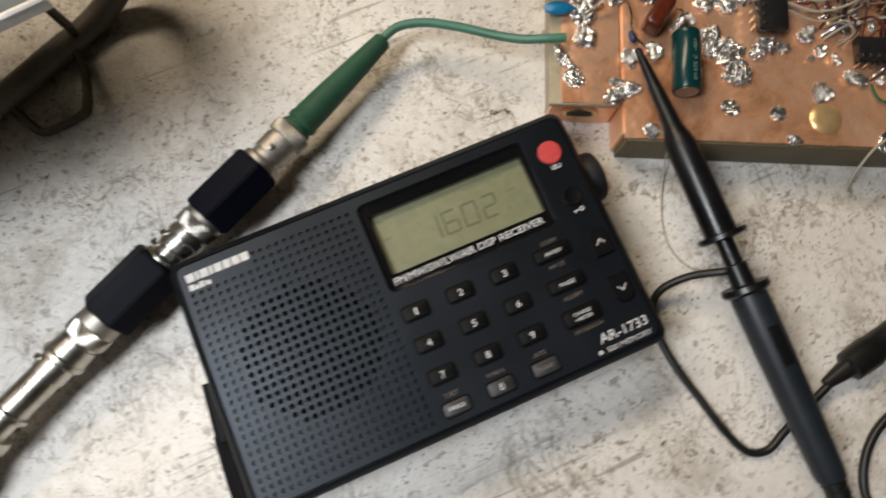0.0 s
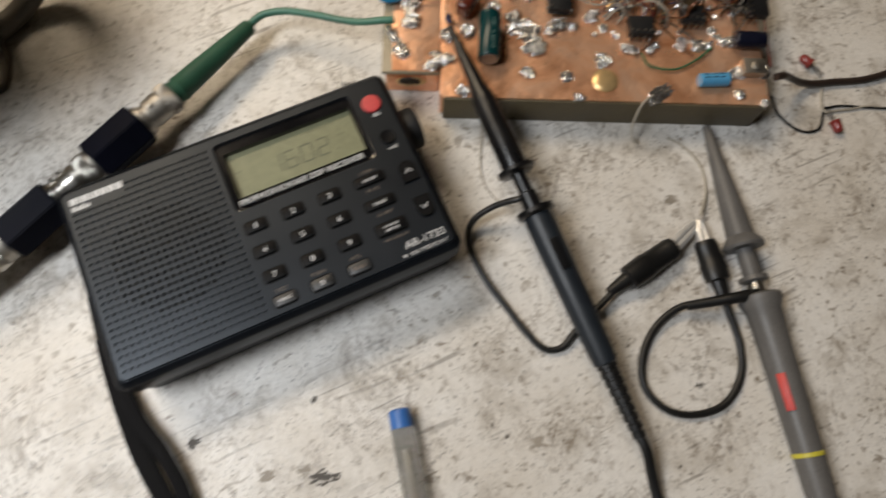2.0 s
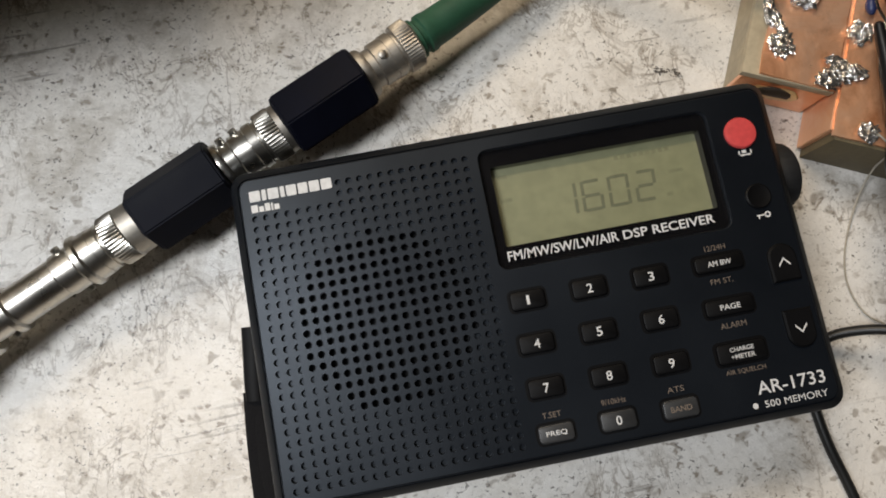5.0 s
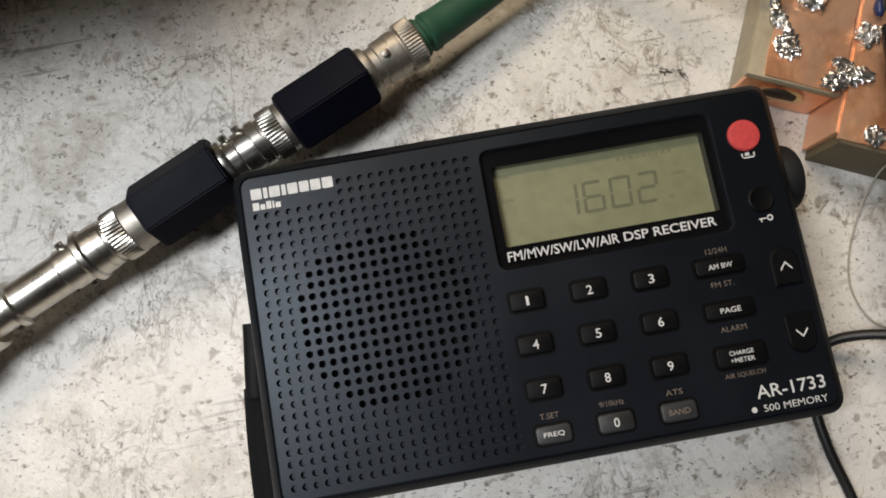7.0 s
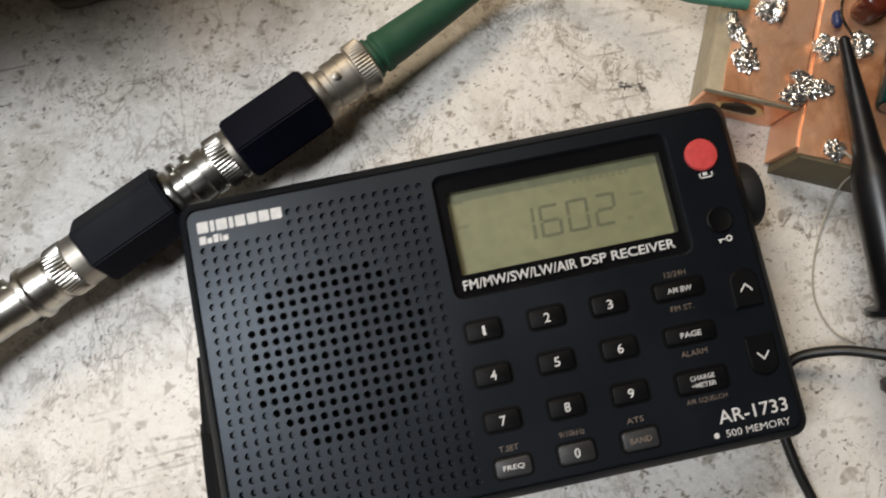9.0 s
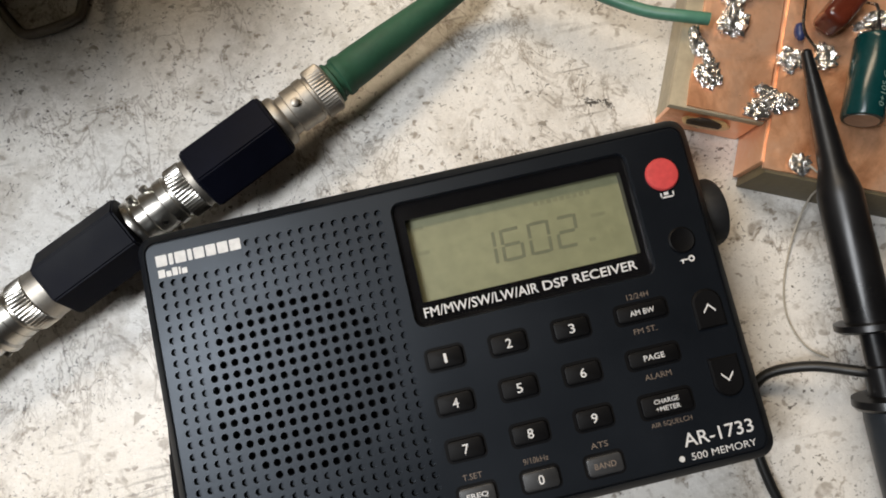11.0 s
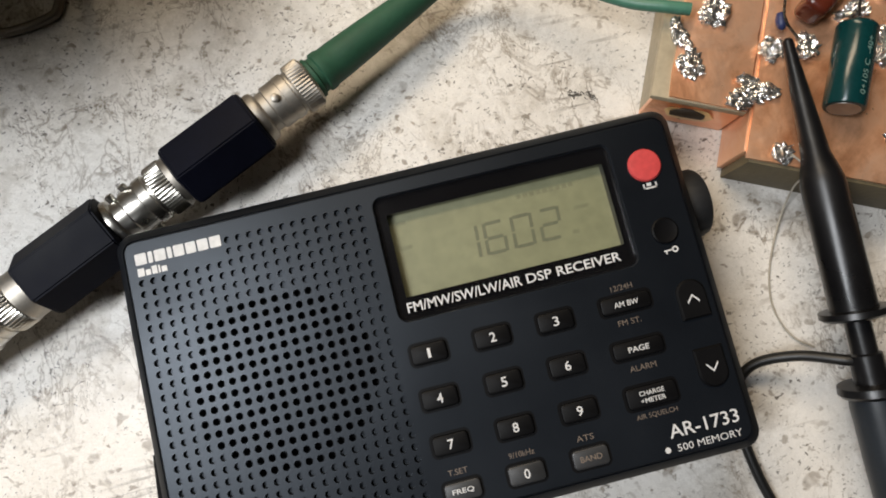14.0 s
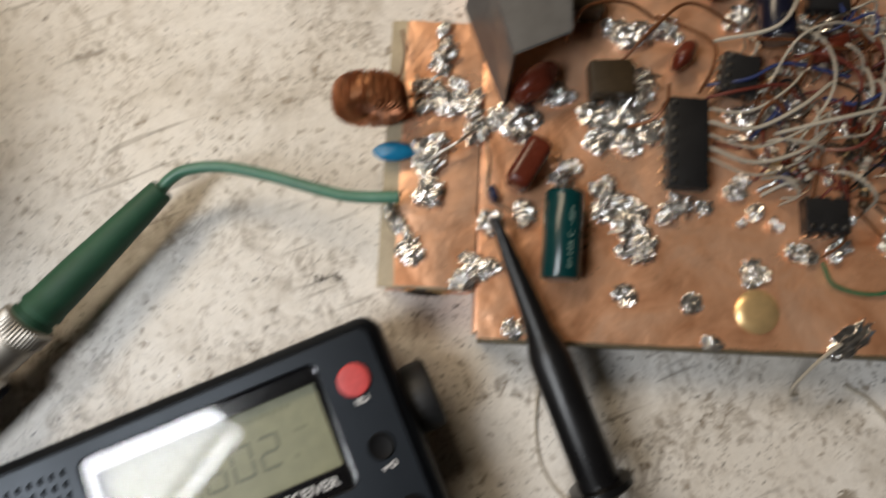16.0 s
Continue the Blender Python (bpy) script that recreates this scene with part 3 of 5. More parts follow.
lathe(bm, at(52.3, 11.1, TOP, 0, 0, -90), [(-0.2, 2.8), (0.4, 2.8), (0.6, 2.5), (0.45, 1.9), (0.4, 0.4)], 28)
part("lock_key", bm, KEY, radio, "round black key")
bm = fresh()
for x0, y0, x1, y1 in ((50.6, 20.5, 50.95, 21.7), (50.6, 20.5, 53.6, 20.85), (51.4, 21.1, 52.4, 21.8), (53.25, 20.5, 53.6, 21.7)):
    flat_rect(bm, x0, y0, x1, y1, TOP + 0.02)
part("icon", bm, INK, radio, smooth=False)
bm = fresh()
flat_rect(bm, 51.0, 6.75, 52.9, 7.05, TOP + 0.02)
flat_rect(bm, 51.3, 6.2, 51.6, 6.75, TOP + 0.02)
flat_ring(bm, rounded(52.7, 6.2, 54.1, 7.6, 0.69, 3), rounded(53.05, 6.55, 53.75, 7.25, 0.34, 3), TOP + 0.02)
part("icon", bm, INK, radio, smooth=False)
bm = fresh()
lathe(bm, at(59.0, 16.6, 14.6), [(0, 7.6), (2.0, 7.6), (2.2, 7.9), (6.6, 7.9), (7.3, 7.4), (7.5, 6.4), (7.1, 2.0)], 48, 1, 0.35, (2.1, 6.7))
part("tuning_knob", bm, CASE_BACK, radio, "ribbed black tuning knob on the side")

# wrist strap: cord, clasp, two layers of webbing
strap = thing("wrist_strap", (-67, -30, 0), "black webbing wrist strap trailing from the radio onto the bench", "strap")
bm = fresh()
wire(bm, [(-59.5, 21, 9), (-62.5, 19, 8), (-64.5, 12, 6), (-65.5, 5, 5)], 0.55)
part("cord", bm, STRAP, strap)
bm = fresh()
wire(bm, [(-65.4, 5.5, 5), (-66.0, 0, 4.5), (-66.8, -7, 4), (-67.2, -12, 3.6)], 3, 10, 4, flat=(2.9, 1.9))
part("clasp", bm, KEY, strap, "black plastic clasp")
bm = fresh()
wire(bm, [(-67.2, -10, 3.4), (-68.2, -22, 2.6), (-68.6, -36, 2.0), (-68.0, -52, 1.6), (-66.0, -66, 1.4), (-63.5, -80, 1.5), (-60.5, -92, 2.4)], 3, 10, 8, flat=(3.3, 0.8))
part("webbing", bm, STRAP, strap)
bm = fresh()
wire(bm, [(-66.2, -14, 3.2), (-66.4, -28, 4.2), (-64.4, -42, 5.0), (-60.4, -55, 5.5), (-58.2, -68, 5.0), (-58.4, -80, 4.0), (-60.5, -92, 2.6)], 3, 10, 8, flat=(2.4, 0.7))
part("webbing", bm, STRAP, strap)

# ---- chain of coaxial adapters ----
AX0, AXD, AXZ = Vector((-64.9, 43.6, 0)), Vector((0.9071, 0.4210, 0)), 12.4


def on_axis(s, z=AXZ):
    p = AX0 + AXD * s
    return Matrix.Translation((p.x, p.y, z)) @ Matrix.Rotation(math.atan2(AXD.y, AXD.x), 4, "Z")


def hex_body(bm, s0, s1, flat, turn=0.0, ch=1.2):
    m = on_axis(0)
    rings = []
    for s, k in ((s0, 0.86), (s0 + ch * 0.6, 1.0), (s1 - ch * 0.6, 1.0), (s1, 0.86)):
        r = flat / math.cos(radians(30)) * k
        rings.append([bm.verts.new(m @ Vector((s, r * math.cos(radians(60 * i + turn)), r * math.sin(radians(60 * i + turn))))) for i in range(6)])
    for a, b in zip(rings, rings[1:]):
        for i in range(6):
            bm.faces.new((a[i], b[i], b[(i + 1) % 6], a[(i + 1) % 6]))
    bm.faces.new(rings[0])
    bm.faces.new(list(reversed(rings[-1])))
    bmesh.ops.recalc_face_normals(bm, faces=bm.faces)
    bmesh.ops.bevel(bm, geom=[e for e in bm.edges], offset=0.35, segments=2, affect="EDGES")


def nut(bm, s0, s1, r, flutes=96):
    """A bayonet nut: plain slotted front, knurled ring over the rear part."""
    r, n = r * 0.9, s1 - s0
    lathe(bm, on_axis(0), [(s0, r * 0.80), (s0 + 0.3, r * 0.90), (s0 + n * 0.30, r * 0.90), (s0 + n * 0.33, r * 0.83), (s0 + n * 0.40, r * 0.83),
                           (s0 + n * 0.44, r * 0.97), (s0 + n * 0.48, r), (s1 - 0.7, r), (s1 - 0.4, r * 0.94), (s1, r * 0.82)],
          flutes, 1, 0.28, (s0 + n * 0.46, s1 - 0.6))


def pins(bm, s, r, turn=35):
    for a in (turn, turn + 180):
        d = Vector((0, math.cos(radians(a)), math.sin(radians(a))))
        m = on_axis(0) @ Matrix.Translation(Vector((s, 0, 0)) + d * (r - 0.5)) @ d.to_track_quat("X", "Z").to_matrix().to_4x4()
        lathe(bm, m, [(0, 1.0), (1.7, 1.0), (1.9, 0.7)], 12)


def attenuator(s0, s1, turn, label):
    ob = thing("inline_attenuator", tuple(on_axis((s0 + s1) / 2, 0).translation), label, "adapter", "coaxial adapters in a row")
    bm = fresh()
    hex_body(bm, s0, s1, 7.5, turn)
    part("body", bm, HEX, ob, "dark navy hexagonal plastic body")
    return ob


one = attenuator(17.9, 40.6, -9.0, "navy hexagonal inline adapter with nickel ends, lying on the bench")
bm = fresh()
lathe(bm, on_axis(0), [(4.2, 4.7), (4.8, 5.4), (8.8, 5.5), (9.2, 5.8)], 32)
pins(bm, 6.9, 5.3)
part("sleeve", bm, NICKEL, one, "nickel bayonet sleeve")
bm = fresh()
nut(bm, 8.6, 17.0, 7.2)
part("nut", bm, NICKEL, one, "knurled nickel bayonet nut")
bm = fresh()
lathe(bm, on_axis(0), [(16.4, 6.2), (18.6, 6.2)], 28)
part("collar", bm, NICKEL_DULL, one)
bm = fresh()
lathe(bm, on_axis(0), [(40.6, 6.2), (41.6, 6.3), (42.4, 6.0), (43.0, 4.9), (44.6, 4.9), (44.9, 5.5), (48.4, 5.5)], 32)
pins(bm, 46.6, 5.3, 98)
part("jack", bm, NICKEL_DULL, one, "dull nickel bayonet jack")

two = attenuator(-22.7, 0.1, 9.0, "navy hexagonal inline adapter with nickel ends, resting beside the radio")
bm = fresh()
lathe(bm, on_axis(0), [(-0.3, 6.0), (0.7, 6.2), (1.6, 5.9), (1.9, 4.9), (5.0, 4.9)], 32)
pins(bm, 3.2, 5.2)
part("jack", bm, NICKEL, two, "bright nickel bayonet jack")
bm = fresh()
nut(bm, -34.6, -25.9, 7.2)
part("nut", bm, NICKEL, two, "knurled nickel bayonet nut")
bm = fresh()
lathe(bm, on_axis(0), [(-26.2, 6.3), (-22.6, 6.3)], 28)
part("collar", bm, NICKEL_DULL, two)

barrel = thing("barrel_adapter", tuple(on_axis(-52, 0).translation), "bright nickel barrel adapter with bayonet pins between two plugs", "adapter", "coaxial adapters in a row")
bm = fresh()
lathe(bm, on_axis(1.4), [(-40.6, 6.0), (-40.0, 6.6), (-38.8, 6.6), (-38.2, 6.0), (-35.4, 6.0)], 32)
part("flange", bm, NICKEL, barrel)
bm = fresh()
lathe(bm, on_axis(1.4), [(-66.5, 4.6), (-60.2, 4.6), (-59.9, 5.9), (-58.6, 5.9), (-58.2, 4.9), (-46.0, 4.9), (-45.6, 5.3), (-40.4, 5.3)], 32)
pins(bm, -41.6, 5.1)
pins(bm, -61.2, 4.5)
part("tube", bm, NICKEL, barrel)

plug = thing("coaxial_plug", tuple(on_axis(-90, 0).translation), "nickel coaxial plug with a wide knurled coupling ring", "plug", "coaxial adapters in a row")
bm = fresh()
lathe(bm, on_axis(1.4), [(-70.6, 6.4), (-70.0, 7.0), (-66.8, 7.0), (-66.2, 6.2)], 56, 1, 0.3, (-70.1, -66.7))
part("ring", bm, NICKEL, plug)
bm = fresh()
lathe(bm, on_axis(1.4), [(-81.5, 6.2), (-77.5, 6.2), (-77.0, 5.4), (-70.4, 5.4)], 32)
part("neck", bm, NICKEL, plug)
bm = fresh()
lathe(bm, on_axis(1.4), [(-98.0, 8.6), (-97.4, 9.4), (-86.4, 9.4), (-85.8, 8.9), (-81.6, 8.9), (-81.0, 8.0)], 132, 1, 0.3, (-97.6, -86.2))
part("coupling_ring", bm, NICKEL_DULL, plug, "knurled coupling ring")
bm = fresh()
lathe(bm, on_axis(1.4), [(-112, 7.6), (-98.6, 7.6), (-97.8, 7.2)], 36)
part("rear_body", bm, NICKEL, plug)
bm = fresh()
lathe(bm, on_axis(1.4), [(-118, 8.0), (-115.8, 8.1), (-115.4, 7.7)], 36)
part("gasket", bm, PROBE_BLUE, plug, "black rubber gasket")

# the grey box that the plug goes into
m = on_axis(0)
junction = thing("grey_box", tuple(on_axis(-150, 0).translation), "grey enamelled instrument box that the plug screws into", "box")
bm = fresh()
box(bm, (-190, -34, -12.3), (-116.5, 34, 40), 2.5, m)
part("body", bm, PANEL, junction)
bm = fresh()
lathe(bm, m, [(-116.6, 11.0), (-116.0, 11.0), (-115.4, 10.2)], 36)
part("panel_ring", bm, PANEL_DARK, junction)

# green boot and lead
lead = thing("green_test_lead", tuple(on_axis(75, 0).translation), "green rubber-booted coaxial lead with a bayonet plug, soldered to the board", "cable")
bm = fresh()
nut(bm, 48.2, 56.4, 7.0)
part("nut", bm, NICKEL_DULL, lead, "dull knurled bayonet nut")
p0, p1 = on_axis(55.4).translation, Vector((23.8, 86.2, 10.8))
bm = fresh()
L = (p1 - p0).length
lathe(bm, frame_along(p0, p1), [(0, 4.4), (0.4, 5.0), (1.8, 5.1), (2.2, 4.5), (3.2, 4.4), (3.6, 5.0), (5.2, 5.0), (5.8, 4.7), (9, 4.7), (L * 0.4, 4.4), (L * 0.8, 3.5), (L - 0.5, 3.0), (L, 2.4)], 32)
part("boot", bm, GREEN, lead, "tapered green rubber boot")
bm = fresh()
wire(bm, [(22.8, 85.7, 10.8), (26, 87.3, 11.6), (31, 87.7, 12.6), (39, 85.0, 13.4), (48.5, 78.7, 14.0), (57.5, 71.3, 15.0), (64, 66.0, 17.0), (70, 62.4, 19.2), (75.6, 60.0, 19.8)], 1.45, 12, 8)
part("sheath", bm, GREEN_WIRE, lead, "green plastic-covered wire")
bm = fresh()
lump(bm, 61.6, 67.9, 16.3, 2.0, 0.9, 0.7, 0.6, 2, 3, -38)
part("bare_braid", bm, NICKEL_DULL, lead)

# ---- the circuit board ----
BT = 16.5
BO, BU, BV = Vector((78.9, 23.9, 0)), Vector((0.905, -0.4255, 0)), Vector((0.4255, 0.905, 0))
BANG = math.degrees(math.atan2(BU.y, BU.x))


def bp(u, v, z=0.0):
    p = BO + BU * u + BV * v
    return Vector((p.x, p.y, z))


def bm_at(u=0.0, v=0.0, z=0.0, turn=0.0):
    p = bp(u, v, z)
    return at(p.x, p.y, p.z, BANG + turn)


board = thing("circuit_board", tuple(bp(60, 40)), "hand-built copper-clad prototype circuit board crowded with soldered parts", "circuit board")


def copper_sheet(bm, u0, v0, u1, v1, z0, z1, seed):
    """Copper foil, a little dished and with a hand-cut edge."""
    nu, nv = max(4, int((u1 - u0) / 3)), max(4, int((v1 - v0) / 3))
    top = [[None] * (nv + 1) for _ in range(nu + 1)]
    for i in range(nu + 1):
        for j in range(nv + 1):
            u, v = u0 + (u1 - u0) * i / nu, v0 + (v1 - v0) * j / nv
            k = noise.noise(Vector((u * 0.09 + seed, v * 0.09, seed)))
            edge = 0.35 * noise.noise(Vector((u * 0.35, v * 0.35, seed + 7)))
            if i in (0, nu):
                u += edge
            if j in (0, nv):
                v += edge
            top[i][j] = bm.verts.new(bp(u, v, z1 + 0.22 * k - (0.25 if i in (0, nu) or j in (0, nv) else 0)))
    for i in range(nu):
        for j in range(nv):
            bm.faces.new((top[i][j], top[i + 1][j], top[i + 1][j + 1], top[i][j + 1]))
    rim = [top[i][0] for i in range(nu)] + [top[nu][j] for j in range(nv)] + [top[i][nv] for i in range(nu, 0, -1)] + [top[0][j] for j in range(nv, 0, -1)]
    low = [bm.verts.new((v.co.x, v.co.y, z0)) for v in rim]
    for i in range(len(rim)):
        j = (i + 1) % len(rim)
        bm.faces.new((rim[j], rim[i], low[i], low[j]))


bm = fresh()
copper_sheet(bm, 0.8, 0.3, 128.6, 104, BT - 1.0, BT, 1.0)
part("copper_top", bm, COPPER, board, "bright worn copper top")
bm = fresh()
copper_sheet(bm, -18.8, 11.4, -0.3, 77, BT - 1.6, BT - 0.4, 4.0)
part("copper_strip", bm, COPPER, board, "copper strip beside the main sheet")
bm = fresh()
box(bm, (-22.8, 11.0, BT - 3.4), (-0.2, 77.3, BT - 1.3), 0.3, bm_at())
part("fibreglass_strip", bm, FIBRE, board, "bare yellowish fibreglass margin")
bm = fresh()
box(bm, (1.6, -0.5, 0.1), (128.0, 1.8, BT - 1.0), 0.25, bm_at())
part("front_side", bm, EDGE, board, "olive-brown side of the board box")
bm = fresh()
box(bm, (0.2, 1.8, 0.6), (1.9, 104, BT - 1.0), 0.2, bm_at())
part("left_side", bm, COPPER, board)
bm = fresh()
box(bm, (126.6, 1.8, 0.6), (128.2, 104, BT - 1.0), 0.2, bm_at())
part("right_side", bm, EDGE, board)
bm = fresh()
box(bm, (1.9, 102, 0.6), (126.6, 103.6, BT - 1.0), 0.2, bm_at())
part("back_side", bm, EDGE, board)
bm = fresh()
box(bm, (-21.5, 11.6, 0.4), (-0.4, 13.0, BT - 3.5), 0.2, bm_at())
part("flap", bm, COPPER, board, "folded copper flap below the strip")
bm = fresh()
box(bm, (-21.5, 13.0, 0.4), (-20.0, 76.5, BT - 3.5), 0.2, bm_at())
part("strip_side", bm, FIBRE, board)
bm = fresh()
lump(bm, *bp(-11.2, 11.0, 8.4), 6.0, 0.8, 3.3, 0.25, 1, 2, BANG)
part("flap_rim", bm, BRASS, board, "tarnished rim round the hole")
# No opening is cut: a dark brown lump stands in for the hole's shade.
bm = fresh()
lump(bm, *bp(-12.0, 10.7, 9.4), 4.6, 0.8, 2.2, 0.3, 1, 2, BANG)
part("flap_hole_shade", bm, HOLE_SHADE, board, "dark brown lump painted as the shade in the flap's hole")


def crinkle(bm, start, seed, amount):
    """Roughens the lumps made since vertex number start into torn, crinkled metal."""
    bm.verts.ensure_lookup_table()
    for v in list(bm.verts)[start:]:
        q = v.co * 1.9 + Vector((seed, 0, seed))
        v.co += Vector((noise.noise(q), noise.noise(q + Vector((9, 0, 0))), noise.noise(q + Vector((0, 9, 0))))) * amount


def solder(x, y, rx, ry, rz=None, turn=0.0, z=BT, n=1, seed=0.0):
    """A joint of solder; n lumps run together, ragged and crinkled."""
    bm = fresh()
    rnd = random.Random(int(x * 13 + y * 7))
    for i in range(n if n < 2 else n + 2):
        dx, dy = (0, 0) if i == 0 else (rnd.uniform(-1, 1) * rx * 0.95, rnd.uniform(-1, 1) * ry * 0.95)
        k = (1.0 if n < 3 else 0.7) if i == 0 else rnd.uniform(0.35, 0.7)
        lump(bm, x + dx, y + dy, z + (0 if i == 0 else rnd.uniform(0, 1.2)), rx * k, ry * k, (rz or min(rx, ry) * 0.75) * k, 0.55 if n > 1 else 0.45, 1.6, 3, turn + rnd.uniform(-40, 40), seed + i)
    crinkle(bm, 0, x + y, min(0.55, 0.2 * min(rx, ry)))
    return part("solder_joint", bm, SOLDER, board, smooth=min(rx, ry) < 1.5)


def lead_wire(pts, r=0.32, material=None, name="component_lead"):
    bm = fresh()
    wire(bm, pts, r, 6, 6)
    return part(name, bm, material or TIN, board)


# joints near the probe and along the front, big runs further in
for x, y, rx, ry, rz, n in (
        (85.6, 38.2, 3.7, 2.8, 1.8, 4), (73.3, 47.8, 1.8, 2.3, 1.4, 2), (72.9, 55.8, 1.3, 2.2, 1.3, 2), (83.2, 59.2, 2.2, 2.6, 1.9, 2), (86.8, 66.2, 3.2, 3.4, 2.3, 4),
        (94.2, 80.4, 4.6, 3.0, 2.2, 5), (99.2, 89.6, 2.2, 4.6, 2.0, 3), (98.6, 70.2, 2.2, 4.8, 1.8, 3), (106.6, 66.8, 3.8, 3.0, 2.0, 5), (101.2, 45.8, 2.0, 2.0, 1.6, 2),
        (87.8, 22.7, 1.7, 1.7, 1.4, 2), (92.8, 46.0, 1.6, 2.6, 2.2, 3), (113.6, 51.2, 2.4, 1.8, 1.8, 3), (130.0, 57.6, 5.6, 5.0, 2.4, 9), (138.4, 65.2, 3.6, 3.8, 2.2, 5),
        (120.8, 42.0, 3.2, 2.8, 1.7, 5), (122.4, 35.0, 3.4, 3.6, 1.7, 6), (122.2, 28.0, 3.2, 2.4, 1.2, 4), (128.0, 12.0, 2.0, 1.8, 0.6, 1), (114.9, 19.6, 2.1, 1.9, 0.6, 1),
        (144.2, 13.5, 1.9, 2.0, 1.1, 2), (128.2, 2.2, 1.9, 1.2, 0.8, 1), (157.6, -9.3, 4.6, 2.2, 0.9, 1), (133.8, 34.0, 2.8, 1.8, 1.6, 4), (140.5, 30.9, 1.6, 1.3, 1.2, 2),
        (120.6, 69.6, 2.4, 1.8, 1.6, 2), (142.2, 77.9, 4.0, 3.0, 2.0, 4), (151.2, 74.2, 2.4, 2.2, 1.8, 3), (186.6, -22.0, 1.7, 1.7, 1.5, 1), (193.8, -29.2, 1.3, 1.3, 1.2, 1),
        (149.5, 31.5, 2.6, 2.0, 1.6, 3), (157.0, 13.0, 2.4, 1.8, 1.5, 3), (163.8, 9.6, 2.2, 1.7, 1.5, 3), (184.6, 2.6, 3.2, 1.8, 1.4, 4), (195.6, -1.0, 2.4, 2.0, 1.8, 3),
        (189.5, -13.5, 2.0, 1.6, 1.4, 2), (178.0, 8.0, 2.4, 1.6, 1.4, 3), (160.5, 46.0, 3.0, 2.4, 1.8, 4), (171.0, 45.0, 3.2, 2.6, 1.8, 5), (183.0, 38.0, 3.0, 2.6, 1.8, 4),
        (195.0, 30.0, 2.6, 2.2, 1.6, 4), (205.0, 12.0, 2.4, 1.8, 1.5, 3), (168.0, 70.0, 3.0, 2.2, 1.6, 4), (181.0, 56.0, 3.0, 2.4, 1.6, 4), (200.0, -18.0, 2.0, 1.5, 1.2, 2)):
    solder(x, y, rx * 1.36, ry * 1.36, rz * 1.1, BANG, n=n)


def can_capacitor(name, x0, y0, x1, y1, z, r, sleeve, label, bare_top=True):
    """A radial electrolytic capacitor lying down: sleeve with crimped shoulder, metal end, two leads."""
    a, b = Vector((x0, y0, z)), Vector((x1, y1, z))
    m, n = frame_along(a, b), (b - a).length
    bm = fresh()
    lathe(bm, m, [(0.0, r * 0.80), (0.25, r * 0.93), (0.8, r), (1.5, r * 0.96), (2.0, r), (n - 0.6, r), (n - 0.15, r * 0.94), (n, r * 0.82)], 36)
    ob = part(name, bm, sleeve, board, label)
    bm = fresh()
    lathe(bm, m, [(n - 0.1, r * 0.80), (n + 0.06, r * 0.78)], 28)
    part("metal_end", bm, ALU, ob, "bare aluminium end")
    d = (b - a).normalized()
    s = d.cross(Vector((0, 0, 1))) * r * 0.4
    for k in (-1, 1):
        bm = fresh()
        wire(bm, [a + s * k, a + s * k - d * 2.0 + Vector((0, 0, -0.6)), a + s * k * 1.2 - d * 3.2 + Vector((0, 0, -z + BT + 0.3))], 0.3, 6, 4)
        part("lead", bm, TIN, ob)
    return ob


teal = can_capacitor("electrolytic_capacitor", 110.8, 46.4, 101.4, 28.4, BT + 5.0, 4.4, TEAL, "glossy teal electrolytic capacitor lying on its side")
tm = frame_along((101.4, 28.4, BT + 5.0), (110.8, 46.4, BT + 5.0)) @ Matrix.Rotation(radians(14), 4, "X")
lettering("0+105 C", 6.4, 0, 4.44, 8.2, 1.3, TEAL_PRINT, teal, m=tm)
lettering("-40+", 14.0, 0, 4.44, 4.2, 1.3, TEAL_PRINT, teal, m=tm)
can_capacitor("electrolytic_capacitor", 195.2, -1.2, 206.4, -6.4, BT + 3.6, 3.4, NAVY, "glossy black electrolytic capacitor")
can_capacitor("electrolytic_capacitor", 205.0, 17.0, 216.0, 12.0, BT + 4.2, 3.6, NAVY, "glossy black electrolytic capacitor")
can_capacitor("electrolytic_capacitor", 177.0, 74.0, 171.5, 60.0, BT + 7.0, 4.2, NAVY, "black electrolytic capacitor standing at a slant")


def chip(x, y, turn, pins_n, length, width, z, label, pins_up=True):
    """A dual in-line chip, some of them laid on their back with bent legs."""
    m = at(x, y, z, turn)
    bm = fresh()
    box(bm, (-length / 2, -width / 2, 0), (length / 2, width / 2, 3.4), 0.45, m)
    ob = part("chip", bm, CHIP, board, label)
    step = length / pins_n
    for side in (-1, 1):
        for i in range(pins_n):
            px = -length / 2 + step * (i + 0.5)
            bm = fresh()
            box(bm, (px - 0.55, side * (width / 2 - 0.1), 1.3), (px + 0.55, side * (width / 2 + 0.75), 1.7), 0.0, m)
            box(bm, (px - 0.3, side * (width / 2 + 0.55) - 0.15, -1.6), (px + 0.3, side * (width / 2 + 0.55) + 0.15, 1.5), 0.0, m)
            part("pin", bm, TIN, ob, smooth=False)
    if pins_up:
        for i in range(pins_n):
            px = -length / 2 + step * (i + 0.5)
            bm = fresh()
            box(bm, (px - 0.5, width / 2 - 1.9, 3.38), (px + 0.5, width / 2 - 0.9, 3.9), 0.15, m)
            part("solder_pad", bm, TIN, ob)
    bm = fresh()
    lathe(bm, m @ at(-length / 2 + 1.2, 0, 3.4, 0, 0, -90), [(-0.1, 0.7), (0.02, 0.7)], 14)
    part("notch", bm, CABLE, ob)
    return ob


